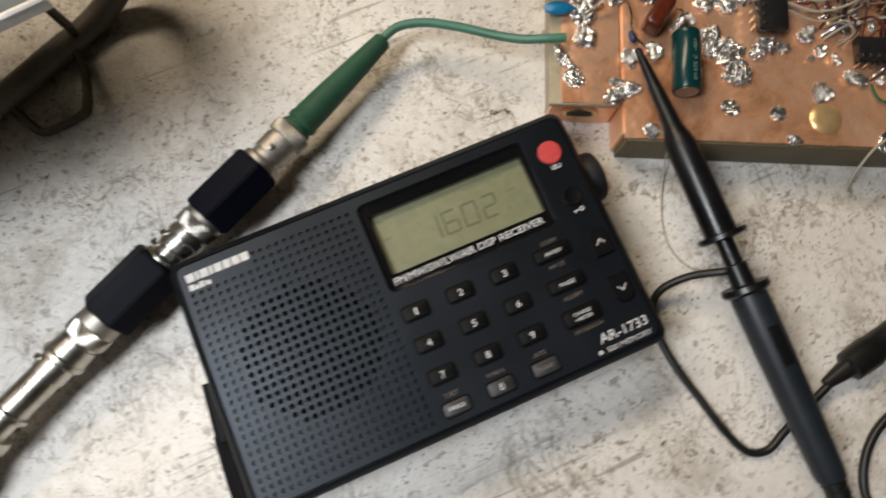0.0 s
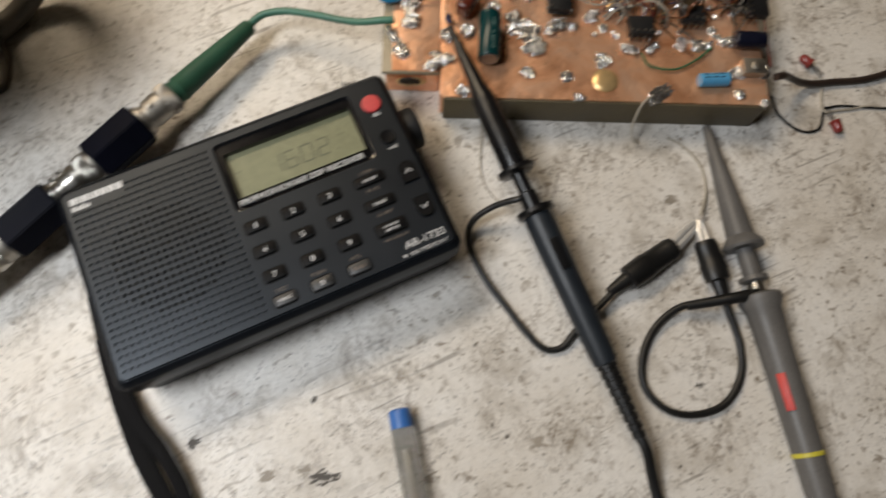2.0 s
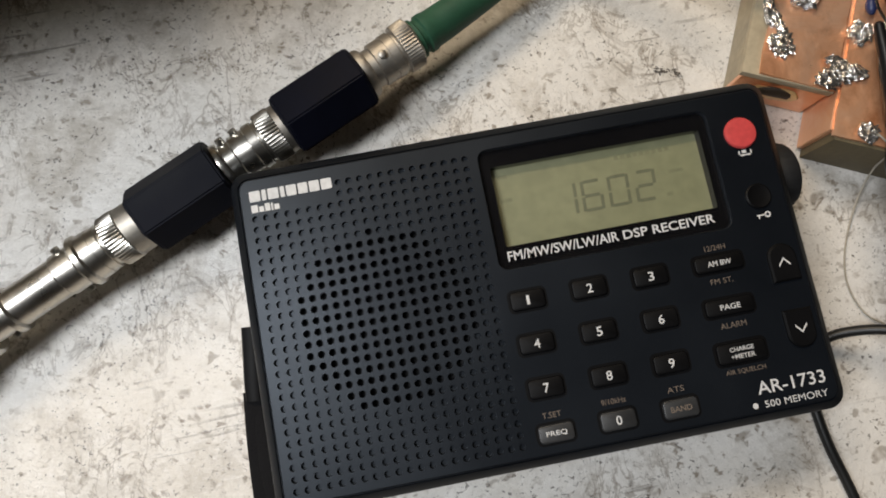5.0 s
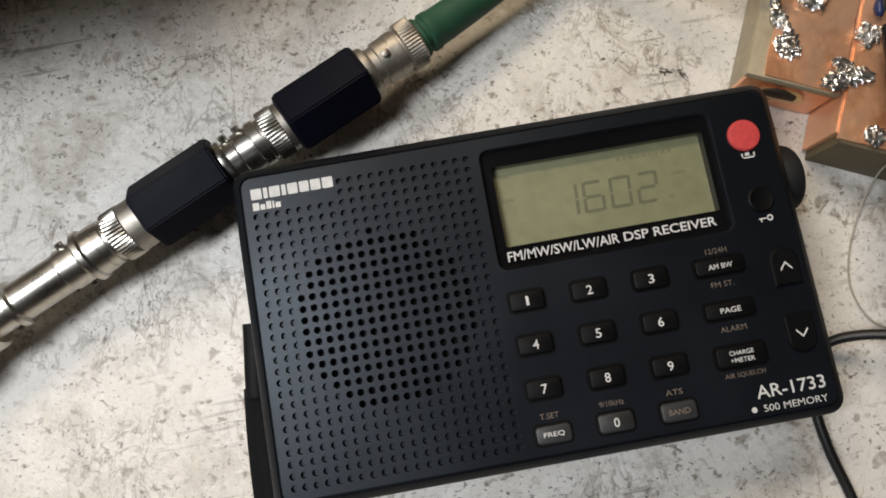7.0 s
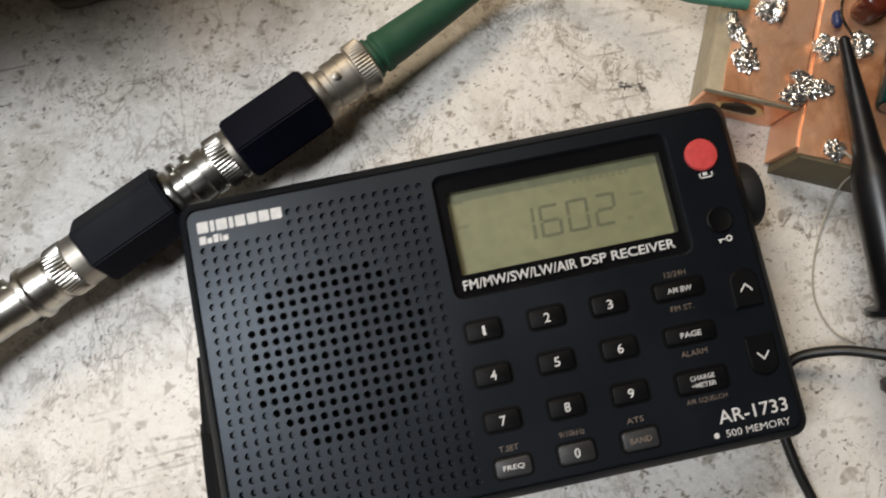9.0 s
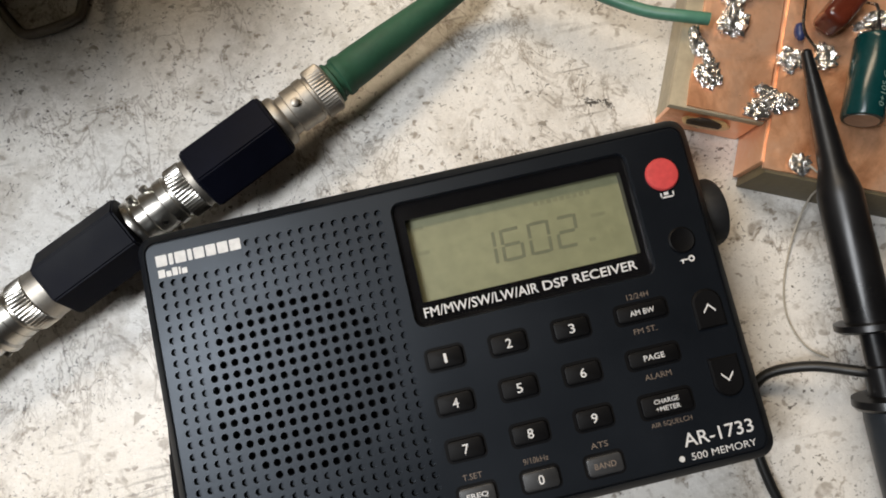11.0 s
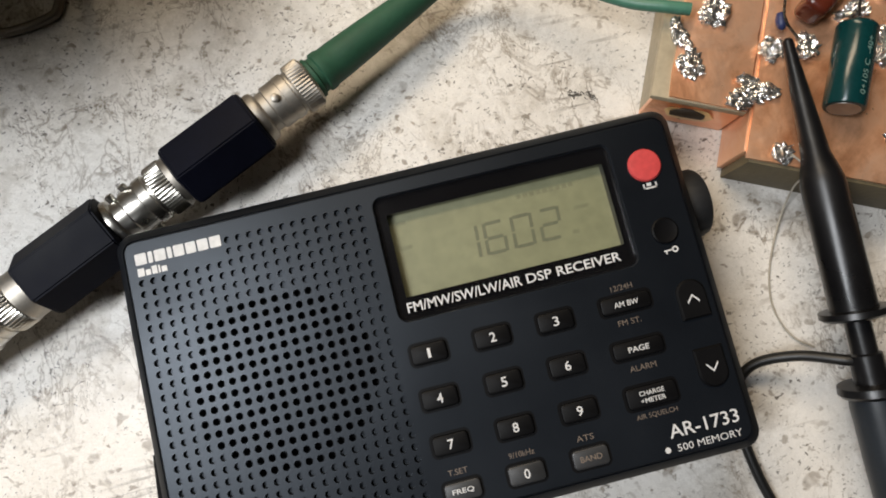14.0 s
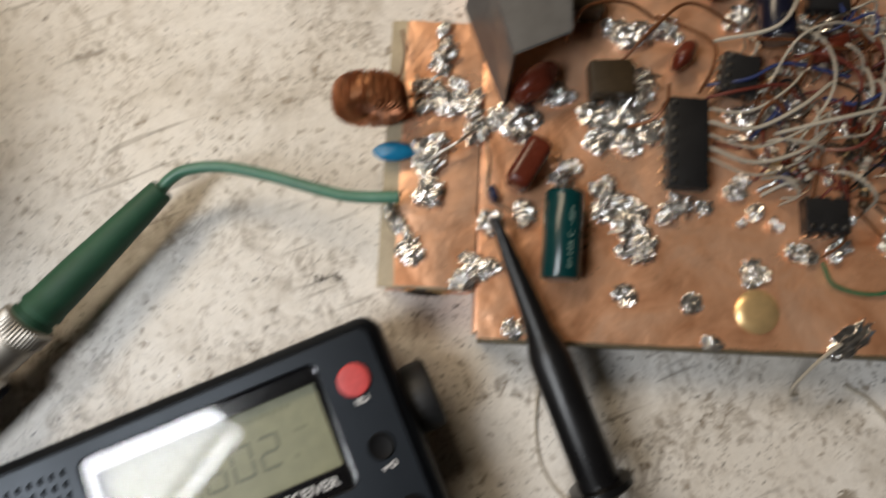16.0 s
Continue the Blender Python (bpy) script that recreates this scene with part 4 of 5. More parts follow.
chip(140.8, 45.8, 63, 7, 21.5, 9.2, BT + 4.0, "fourteen-legged black chip mounted on edge above the copper")
chip(163.2, 18.4, BANG + 180, 4, 10.0, 8.0, BT + 2.4, "eight-legged black chip with solder on its legs")
chip(185.4, 15.4, BANG + 180, 4, 10.0, 8.4, BT + 2.4, "eight-legged black chip beside a tan capacitor")
chip(213.4, 12.4, 64, 8, 19.5, 8.2, BT + 2.6, "sixteen-legged black chip near the corner of the board")
chip(159.4, 56.0, 55, 4, 10.0, 8.5, BT + 4.0, "small black chip under loose wires")
chip(189.0, 66.0, BANG, 4, 10.0, 7.5, BT + 3.0, "small black chip under loose wires")

# coil, ceramic capacitors, film capacitors, shield, trimmer
tm = Matrix.Translation((78.0, 83.1, BT + 6.5)) @ Vector((-0.35, -0.93, 0.02)).to_track_quat("Z", "X").to_matrix().to_4x4()


def ring_point(a, b, big=4.7, wall=0.0):
    """A point on a ring core: a round the ring, b round its tube."""
    c, n = math.cos(b), math.sin(b)
    c, n = math.copysign(abs(c) ** 0.6, c), math.copysign(abs(n) ** 0.6, n)
    r = big + (3.6 + wall) * c
    return tm @ Vector((r * math.cos(a), r * math.sin(a), (3.7 + wall) * n))


bm = fresh()
core = [[bm.verts.new(ring_point(2 * math.pi * i / 40, 2 * math.pi * j / 14)) for j in range(14)] for i in range(40)]
for i in range(40):
    for j in range(14):
        bm.faces.new((core[i][j], core[(i + 1) % 40][j], core[(i + 1) % 40][(j + 1) % 14], core[i][(j + 1) % 14]))
coil = part("coil", bm, COPPER_DARK, board, "ring coil wound with enamelled copper wire")
bm = fresh()
wire(bm, [ring_point(2 * math.pi * (k / 10 + 0.25 * math.sin(k * 1.7)) / 44, 2 * math.pi * k / 10, 4.7, 0.3) for k in range(440)], 0.33, 5, 2)
part("winding", bm, WOUND, coil)
lead_wire([(86.0, 82.2, BT + 3), (89.5, 81.4, BT + 2.4), (92.0, 80.4, BT + 1.2)], 0.45, WIRE_BROWN)
lead_wire([(85.4, 85.0, BT + 4), (88.5, 88.8, BT + 5), (90.5, 93, BT + 4), (92, 99, BT + 1)], 0.3, WIRE_BROWN)
bm = fresh()
lump(bm, 78.6, 71.0, BT + 1.8, 4.8, 2.4, 1.7, 0.12, 0.3, 3, -22)
part("disc_capacitor", bm, CERAMIC_BLUE, board, "blue ceramic disc capacitor")
lead_wire([(82.5, 69.8, BT + 1.8), (84.4, 68.8, BT + 1.6), (86, 67.6, BT + 1)], 0.4)
bm = fresh()
lump(bm, 95.8, 52.6, BT + 2.4, 1.3, 2.3, 1.3, 0.15, 0.3, 2, -10)
part("bead_capacitor", bm, WIRE_BLUE, board, "tiny blue bead capacitor")
bm = fresh()
box(bm, (-6.4, -3.0, 0), (6.4, 3.0, 7.6), 2.2, at(105.6, 55.4, BT + 1.2, 36), 4)
part("film_capacitor", bm, FILM_RED, board, "red-brown dipped film capacitor")
bm = fresh()
lump(bm, 115.2, 73.0, BT + 4.2, 6.2, 3.8, 4.4, 0.2, 0.3, 3, 20)
part("film_capacitor", bm, FILM_RED, board, "dark red dipped capacitor under the shield")
bm = fresh()
lump(bm, 184.0, 54.0, BT + 4.5, 5.4, 2.6, 3.6, 0.12, 0.3, 3, 10)
part("film_capacitor", bm, FILM_RED, board, "red dipped capacitor among wires")
for x, y, rx, ry, turn in ((151.0, 66.0, 4.2, 2.2, 30), (168.0, 78.0, 4.5, 2.4, 5), (196.0, 46.0, 4.2, 2.2, 50)):
    bm = fresh()
    lump(bm, x, y, BT + 3.8, rx, ry, 3.2, 0.14, 0.3, 3, turn)
    part("film_capacitor", bm, FILM_RED, board, "dark red dipped capacitor")
bm = fresh()
box(bm, (-5.0, -4.2, 0), (5.0, 4.2, 5.6), 0.7, at(132.2, 67.2, BT + 0.6, BANG + 4))
part("block_capacitor", bm, TAN, board, "brown moulded block capacitor")
bm = fresh()
box(bm, (-6.0, -5.0, 0), (6.0, 5.0, 6.5), 0.7, at(133.5, 89.5, BT + 0.6, BANG + 4))
part("block_capacitor", bm, TAN, board, "dark brown moulded block")
bm = fresh()
lathe(bm, at(184.8, 19.0, BT + 4.5, 0, 0, -90), [(0, 2.6), (0.5, 3.3), (2.6, 3.3), (3.2, 2.6)], 24)
part("trimmer_disc", bm, TAN, board, "tan round trimmer")

bm = fresh()
pts = [Vector((110.0, 76.8, BT + 15)), Vector((123.6, 76.0, BT + 17)), Vector((131.5, 94.5, BT + 17)), Vector((114.0, 103.0, BT + 15))]
nrm = (pts[1] - pts[0]).cross(pts[3] - pts[0]).normalized()
lo = [bm.verts.new(p) for p in pts]
hi = [bm.verts.new(p + nrm * 0.9) for p in pts]
bm.faces.new(list(reversed(lo)))
bm.faces.new(hi)
for i in range(4):
    bm.faces.new((lo[i], lo[(i + 1) % 4], hi[(i + 1) % 4], hi[i]))
bmesh.ops.bevel(bm, geom=list(bm.edges), offset=0.3, segments=2, affect="EDGES")
shield = part("shield_plate", bm, SHIELD, board, "slanting dull grey metal shield plate")
bm = fresh()
low = [Vector((106.9, 71.6, BT - 0.2)), Vector((108.6, 99.0, BT - 0.2))]
outer = [low[0], low[1], pts[3] + nrm * 0.8, pts[0] + nrm * 0.8]
inner = [p + Vector((0.9, 0.3, 0)) for p in outer]
for quad in (outer, inner):
    for p in quad:
        bm.verts.new(p)
bm.verts.ensure_lookup_table()
v = list(bm.verts)
bm.faces.new(v[:4])
bm.faces.new(list(reversed(v[4:])))
for i in range(4):
    j = (i + 1) % 4
    bm.faces.new((v[i], v[4 + i], v[4 + j], v[j]))
bmesh.ops.recalc_face_normals(bm, faces=bm.faces)
part("side_plate", bm, SHIELD, shield, smooth=False)
bm = fresh()
wire(bm, [pts[2] + Vector((-2, -2, 0)), Vector((129.5, 92.5, BT - 0.2))], 0.7, 8, 3)
part("post", bm, SHIELD, shield)

bm = fresh()
lathe(bm, frame_along((173.6, -10.9, BT + 2.4), (184.6, -15.2, BT + 2.4)), [(0, 2.2), (0.4, 2.7), (11.4, 2.7), (11.9, 2.2)], 24)
blue = part("axial_capacitor", bm, RESISTOR_BLUE, board, "light blue axial capacitor with dark print")
for du in (1.5, 4.6, 7.4):
    bm = fresh()
    mm = frame_along((173.6, -10.9, BT + 2.4), (184.6, -15.2, BT + 2.4))
    for a0 in (60, 92):
        bm.faces.new([bm.verts.new(mm @ Vector((du + q * 2.0, 2.73 * math.cos(radians(a0 + e * 9)), 2.73 * math.sin(radians(a0 + e * 9))))) for q, e in ((0, 0), (1, 0), (1, 1), (0, 1))])
    part("print_bar", bm, NAVY, blue, smooth=False)
bm = fresh()
box(bm, (-4.6, -3.4, 0), (4.6, 3.4, 4.0), 0.5, at(196.4, -14.6, BT, BANG))
trim = part("trimmer", bm, NICKEL_DULL, board, "grey trimmer with a slotted screw")
bm = fresh()
lathe(bm, at(197.2, -14.8, BT + 4.0, 0, 0, -90), [(-0.1, 2.2), (0.4, 2.2), (0.6, 1.9)], 20)
part("screw", bm, NICKEL_DULL, trim)
bm = fresh()
lathe(bm, at(141.0, 4.6, BT - 0.3, 0, 0, -90), [(0, 5.2), (0.5, 5.1), (1.0, 4.5), (1.4, 2.8), (1.5, 0.5)], 36)
part("brass_stud", bm, BRASS, board, "domed brass stud head")
bm = fresh()
lathe(bm, at(160.5, 33.6, BT - 0.3, 0, 0, -90), [(0, 3.4), (0.5, 3.3), (1.3, 2.6), (1.7, 0.8)], 24)
part("brass_stud", bm, BRASS, board, "domed brass stud head")
for x, y in ((207.2, 18.4), (159.2, 30.4)):
    bm = fresh()
    lump(bm, x, y, BT + 3.5, 1.7, 1.7, 1.7, 0.15, 0.3, 2)
    part("bead_capacitor", bm, WIRE_BLUE, board, "tiny blue bead capacitor")

# hook-up wires on the board
G = BT
lead_wire([(159.4, 9.0, G + 1.5), (160.0, 3.0, G + 1), (168.0, -2.4, G + 1.2), (178.0, -2.2, G + 1.2), (186.4, 0.0, G + 1.5)], 0.4, WIRE_GREEN, "hookup_wire")
for pts, r, mat in (
        ([(148.5, 52, 6), (156, 47, 8), (166, 48, 9), (176, 52, 6)], 0.33, WIRE_WHITE), ([(147.5, 49, 6), (155, 43, 8), (166, 43, 10), (178, 46, 7)], 0.5, WIRE_WHITE),
        ([(146.5, 46, 6), (154, 39, 7), (164, 38, 9), (175, 40, 6)], 0.33, WIRE_WHITE), ([(145.5, 43.5, 5), (153, 36, 6), (163, 34, 8), (172, 36, 6)], 0.5, WIRE_WHITE),
        ([(144.5, 41.0, 5), (152, 33.5, 5), (161, 32, 6), (168, 33, 5)], 0.33, WIRE_WHITE), ([(160, 40, 7), (174, 37, 11), (188, 34, 11), (204, 27, 6)], 0.5, WIRE_WHITE),
        ([(163, 50, 6), (174, 58, 11), (186, 56, 11), (196, 44, 5)], 0.33, WIRE_WHITE), ([(158, 66, 6), (170, 62, 12), (184, 70, 10), (198, 66, 6)], 0.5, WIRE_WHITE),
        ([(165, 36, 5), (176, 44, 9), (180, 54, 9), (177, 64, 6)], 0.33, WIRE_WHITE), ([(190, 40, 4), (195, 48, 9), (204, 44, 9), (210, 32, 4)], 0.5, WIRE_WHITE),
        ([(150, 54, 6), (158, 52, 8), (168, 50, 6), (172, 46, 3)], 0.45, WIRE_RED), ([(180, 36, 3), (184, 44, 8), (180, 52, 8), (176, 56, 3)], 0.45, WIRE_RED),
        ([(168, 34, 3), (176, 30, 8), (186, 36, 8), (190, 48, 4)], 0.45, WIRE_RED), ([(152, 57, 5), (160, 54, 8), (170, 54, 8), (184, 46, 5)], 0.45, WIRE_BLUE),
        ([(136, 70, 4), (146, 74, 8), (156, 76, 8), (166, 68, 4)], 0.42, WIRE_BROWN), ([(125, 78, 8), (132, 84, 9), (142, 82, 8), (150, 76, 3)], 0.42, WIRE_BROWN),
        ([(131, 55, 4), (136, 54, 6), (140, 56, 8), (143, 60, 7)], 0.42, WIRE_BROWN), ([(166, 62, 8), (174, 58, 9), (184, 52, 8), (196, 52, 3)], 0.42, WIRE_BROWN),
        ([(150, 78, 3), (156, 66, 8), (154, 60, 8), (150, 56, 4)], 0.42, WIRE_BROWN), ([(172, 20, 4), (180, 14, 7), (186, 20, 7), (194, 26, 3)], 0.35, WIRE_BROWN),
        ([(176, 16, 3), (178, 6, 6), (180, 2, 5), (184, 2, 1)], 0.35, TIN), ([(196, 24, 3), (200, 12, 6), (198, 4, 5), (196, 0, 2)], 0.35, TIN),
        ([(206, 24, 3), (209, 14, 7), (205, 6, 5), (198, 1, 3)], 0.35, TIN), ([(98, 47, 3), (94.5, 52, 6), (98, 60, 5), (100, 68, 2)], 0.35, TIN),
        ([(100, 69, 2), (94, 67, 4), (90, 66.5, 3), (86, 66, 2)], 0.4, TIN), ([(178, 0, 1), (170, 20, 3), (166, 12, 3), (160, 10, 1)], 0.3, WIRE_BROWN),
        ([(215.5, 7, 2), (211.5, -1, 1.4), (208, -9, 1), (204.6, -16.5, 0.6)], 0.4, WIRE_RED), ([(112, 48, 5), (112.5, 53, 6), (113, 55, 4), (113, 57, 1)], 0.35, TIN)):
    lead_wire([(x, y, G + z) for x, y, z in pts], r, mat, "hookup_wire")
lead_wire([(89.2, 21.8, G + 1.2), (91.4, 18.6, G + 0.6), (92.6, 16.6, 13.5), (93.0, 15.2, 8), (91.8, 11.0, 3), (88.4, 4.5, 1.2), (84.6, -4.0, 0.6), (83.2, -12.0, 0.5), (85.4, -19.5, 0.6), (90, -23.6, 0.8)], 0.26, WIRE_WHITE, "hookup_wire")
lead_wire([(154.5, -9.0, G + 1.4), (149.0, -10.5, G + 0.4), (144.8, -14.8, 10), (145.5, -18.0, 3.5), (148.5, -19.5, 0.5)], 0.45, WIRE_WHITE, "hookup_wire")
bm = fresh()
wire(bm, [(160.5, -22.0, 0.4), (164.5, -28.0, 0.6), (166.5, -38.0, 0.8), (162.8, -48.3, 1.2), (154.0, -57.0, 3.6)], 0.5, 8, 8)
tagged(part("thin_wire", bm, WIRE_WHITE), "bent stiff white wire held by the clips", "wire")


def resistor(x, y, z, turn, body, bands):
    """A small axial part on bent legs."""
    m = at(x, y, z, turn)
    bm = fresh()
    lathe(bm, m, [(-3.0, 0.8), (-2.8, 1.25), (-2.0, 1.3), (-1.6, 1.05), (1.6, 1.05), (2.0, 1.3), (2.8, 1.25), (3.0, 0.8)], 14)
    ob = part("resistor", bm, body, board)
    for s, mat in zip((-1.2, 0.0, 1.2), bands):
        bm = fresh()
        lathe(bm, m, [(s - 0.25, 1.08), (s + 0.25, 1.08)], 14)
        part("band", bm, mat, ob)
    for k in (-1, 1):
        bm = fresh()
        wire(bm, [m @ Vector((k * 2.9, 0, 0)), m @ Vector((k * 4.6, 0, -0.3)), m @ Vector((k * 5.4, 0.3, -(z - BT) - 0.1))], 0.28, 6, 4)
        part("leg", bm, TIN, ob)


# the crowded back corner: loops of hook-up wire, small parts, joints
rnd = random.Random(11)
STOCK = [WIRE_WHITE, TIN, WIRE_BROWN, TIN, WIRE_BROWN, WIRE_RED, WIRE_WHITE, CABLE, TIN, WIRE_BLUE, WIRE_BROWN]
for i in range(150):
    u, v = rnd.uniform(62, 122), rnd.uniform(39, 86)
    a = rnd.uniform(0, 2 * math.pi)
    n = rnd.uniform(6, 17)
    h = rnd.uniform(3, 10)
    p0, p3 = bp(u, v, BT + 0.5), bp(u + n * math.cos(a), v + n * math.sin(a), BT + 0.5)
    p0.x, p3.x = max(p0.x, 140), max(p3.x, 140)
    p1 = p0.lerp(p3, 0.3) + Vector((rnd.uniform(-3, 3), rnd.uniform(-3, 3), h))
    p2 = p0.lerp(p3, 0.7) + Vector((rnd.uniform(-3, 3), rnd.uniform(-3, 3), h * rnd.uniform(0.5, 1.1)))
    lead_wire([p0, p1, p2, p3], rnd.uniform(0.26, 0.5), STOCK[i % len(STOCK)], "hookup_wire")
for i in range(38):
    p = bp(rnd.uniform(64, 122), rnd.uniform(36, 84), 0)
    body, bands = ((TAN, (WIRE_RED, CABLE, BRASS)), (PANEL_DARK, (WIRE_RED, CABLE, CABLE)), (WIRE_WHITE, (WIRE_BROWN, CABLE, WIRE_RED)), (FILM_RED, (CABLE, BRASS, CABLE)))[i % 4]
    resistor(p.x, p.y, BT + rnd.uniform(1.6, 5), rnd.uniform(0, 180), body, bands)
for i in range(48):
    p = bp(rnd.uniform(58, 124), rnd.uniform(24, 84), 0)
    k = rnd.uniform(0.9, 2.2)
    solder(p.x, p.y, k, k * rnd.uniform(0.7, 1.2), k * 0.8, rnd.uniform(0, 90), n=rnd.choice((1, 2, 3)))
# short wires and beads round the joints near the probe tip
for x, y, w in ((92, 82, 5), (88, 66, 4), (106, 67, 5), (130, 58, 7), (138, 65, 6), (121, 41, 5), (122, 33, 5), (134, 34, 4), (99, 88, 4), (98, 71, 4), (113, 51, 3)):
    for i in range(4):
        a = rnd.uniform(0, 6.28)
        p0 = Vector((x, y, BT + 1.0))
        p3 = p0 + Vector((math.cos(a) * w, math.sin(a) * w, rnd.uniform(-0.8, 2.5)))
        lead_wire([p0, p0.lerp(p3, 0.5) + Vector((rnd.uniform(-1, 1), rnd.uniform(-1, 1), 2.0)), p3], rnd.uniform(0.3, 0.45), TIN)
        solder(x + rnd.uniform(-w, w) * 0.75, y + rnd.uniform(-w, w) * 0.75, rnd.uniform(0.7, 1.3), rnd.uniform(0.7, 1.3), 0.9, 0, z=BT + rnd.uniform(0, 1.2))

# ---- test probes ----
probe = thing("test_probe", (91.5, -40, 0), "black oscilloscope probe with two finger rings, its tip on the board", "probe")
T0, T1 = Vector((93.3, 47.0, 22.6)), Vector((91.5, -33.0, 16.0))
pm = frame_along(T0, T1)
bm = fresh()
lathe(bm, pm, [(0, 0.6), (0.6, 1.15), (6, 1.5), (27, 3.0), (31, 4.1), (33.5, 4.6), (61, 4.9), (62.2, 4.9)], 32)
part("hook_sleeve", bm, PROBE, probe, "tapered black hook sleeve")
bm = fresh()
lathe(bm, pm, [(62.0, 4.6), (62.3, 7.2), (63.6, 7.3), (64.2, 6.6), (64.4, 3.0)], 36)
part("finger_ring", bm, PROBE, probe)
bm = fresh()
lathe(bm, pm, [(64.2, 2.7), (72, 2.7), (72.4, 3.4), (79, 3.6), (79.4, 3.0)], 28)
part("neck", bm, PROBE, probe)
bm = fresh()
lathe(bm, pm, [(78.6, 4.8), (79.0, 7.0), (80.6, 7.2), (81.4, 6.6), (81.8, 5.2)], 36)
part("finger_ring", bm, PROBE, probe)
bm = fresh()
lathe(bm, pm, [(81.4, 5.3), (84, 5.5), (96, 5.4), (136, 4.6), (139, 4.3), (139.6, 3.7)], 32)
grip = part("grip", bm, PROBE_BLUE, probe, "slate-black grip")
bm = fresh()
box(bm, (92, -1.6, 4.5), (104, 1.6, 5.75), 0.3, pm)
part("slide_switch", bm, PROBE, grip)
bm = fresh()
prof = []
for i in range(9):
    s = 139 + 3.2 * i
    r = 3.7 - 0.17 * i
    prof += [(s, r), (s + 1.9, r), (s + 2.1, r - 0.5), (s + 3.0, r - 0.5)]
lathe(bm, pm, prof, 24)
part("strain_relief", bm, CABLE, probe, "ribbed strain relief")
tail = [pm @ Vector((s, 0, 0)) for s in (165, 172)]
bm = fresh()
wire(bm, [tail[0], tail[1], (87.0, -140, 2.6), (82, -170, 1.9), (74, -220, 1.9), (90, -300, 1.9), (130, -449, 1.9)], 1.9, 10, 6)
part("cable", bm, CABLE, probe)
bm = fresh()
wire(bm, [(91.5, -27, 16), (87.5, -25.6, 15.6), (80, -23.0, 10.0), (72.0, -23.4, 5.0), (67.4, -28.5, 2.6), (66.2, -37.5, 1.5), (67.0, -48, 1.4), (69.0, -57.5, 1.4), (71.6, -69.5, 1.4), (75.0, -77.8, 1.4), (80.8, -80.2, 1.6), (87, -77.6, 2.6), (92, -75.6, 3.2), (99, -73.0, 3.6), (107, -70, 4.6)], 1.25, 10, 8)
part("ground_lead", bm, CABLE, probe)


def croc_clip(p0, p1, p2, label):
    """A small clip: rubber boot with a stepped grip and two metal jaws."""
    ob = thing("crocodile_clip", (p1[0], p1[1], 0), label, "clip", "crocodile clips")
    m = frame_along(p0, p1)
    n = (Vector(p1) - Vector(p0)).length
    bm = fresh()
    lathe(bm, m @ Matrix.Diagonal((1, 1, 0.85, 1)), [(-7, 1.7), (-2, 2.5), (2, 3.0), (2.6, 4.7), (n * 0.45, 5.1), (n * 0.5, 4.7), (n * 0.85, 4.4), (n * 0.88, 4.6), (n, 4.0)], 20)
    part("boot", bm, CABLE, ob, "black rubber boot")
    for k in (-1, 1):
        bm = fresh()
        a, b = Vector(p1), Vector(p2)
        s = (b - a).cross(Vector((0, 0, 1))).normalized()
        wire(bm, [a - (b - a) * 0.2 + s * k * 0.9, a * 0.5 + b * 0.5 + s * k * 1.1, b + s * k * 0.2], 1.7, 8, 4, r1=1.3)
        part("jaw", bm, JAW, ob, "nickel jaw")


croc_clip((112.5, -68.2, 5.0), (137.0, -64.0, 5.0), (150.5, -59.4, 4.0), "black rubber crocodile clip gripping a white wire")
croc_clip((145.4, -84.5, 4.6), (149.2, -67.0, 4.6), (151.6, -58.8, 4.2), "black rubber crocodile clip meeting the other clip")

grey = thing("test_probe", (150, -100, 0), "grey oscilloscope probe with red stripe and yellow band, on the bench", "probe")
gm = frame_along((175.0, -25.0, 5.0), (140.0, -150.5, 7.6))
bm = fresh()
lathe(bm, gm, [(0, 0.9), (0.8, 1.5), (20, 3.1), (46, 5.0), (48, 5.0)], 28)
part("hook_sleeve", bm, PROBE_GREY, grey)
bm = fresh()
lathe(bm, gm, [(47.6, 5.2), (50.5, 7.4), (51.6, 7.8), (52.6, 7.4), (53, 3.6)], 32)
part("finger_ring", bm, PROBE_GREY, grey)
bm = fresh()
lathe(bm, gm, [(52.8, 3.2), (63.6, 3.3), (64, 5.2), (65.4, 5.4), (66, 4.6)], 28)
part("neck", bm, PROBE_GREY, grey)
bm = fresh()
lathe(bm, gm, [(65.8, 3.0), (67.4, 3.3), (70.5, 3.3), (71.0, 2.8)], 20)
part("ground_collar", bm, NICKEL, grey, "bright metal ground collar")
bm = fresh()
lathe(bm, gm, [(70.6, 6.6), (71.4, 7.8), (73.6, 7.8), (77, 6.4), (84, 5.9), (126, 5.2), (170, 4.4), (172, 3.8)], 32)
grip = part("grip", bm, PROBE_GREY, grey)
bm = fresh()
lathe(bm, gm, [(127.2, 5.26), (127.4, 5.5), (128.6, 5.5), (128.8, 5.26)], 32)
part("band", bm, STRIPE_YELLOW, grip, "yellow band")
bm = fresh()
box(bm, (100, -1.5, 4.6), (113, 1.5, 6.3), 0.3, gm @ Matrix.Rotation(radians(38), 4, "X"))
part("slide_switch", bm, STRIPE_RED, grip, "red slide switch")
bm = fresh()
g1 = gm @ Vector((170, 0, 0))
wire(bm, [g1, (g1.x - 6, g1.y - 18, 4.5), (g1.x - 16, g1.y - 60, 2.2), (g1.x - 30, g1.y - 140, 2.2), (g1.x - 30, -449, 2.2)], 2.2, 10, 6)
part("cable", bm, CABLE, grey)
bm = fresh()
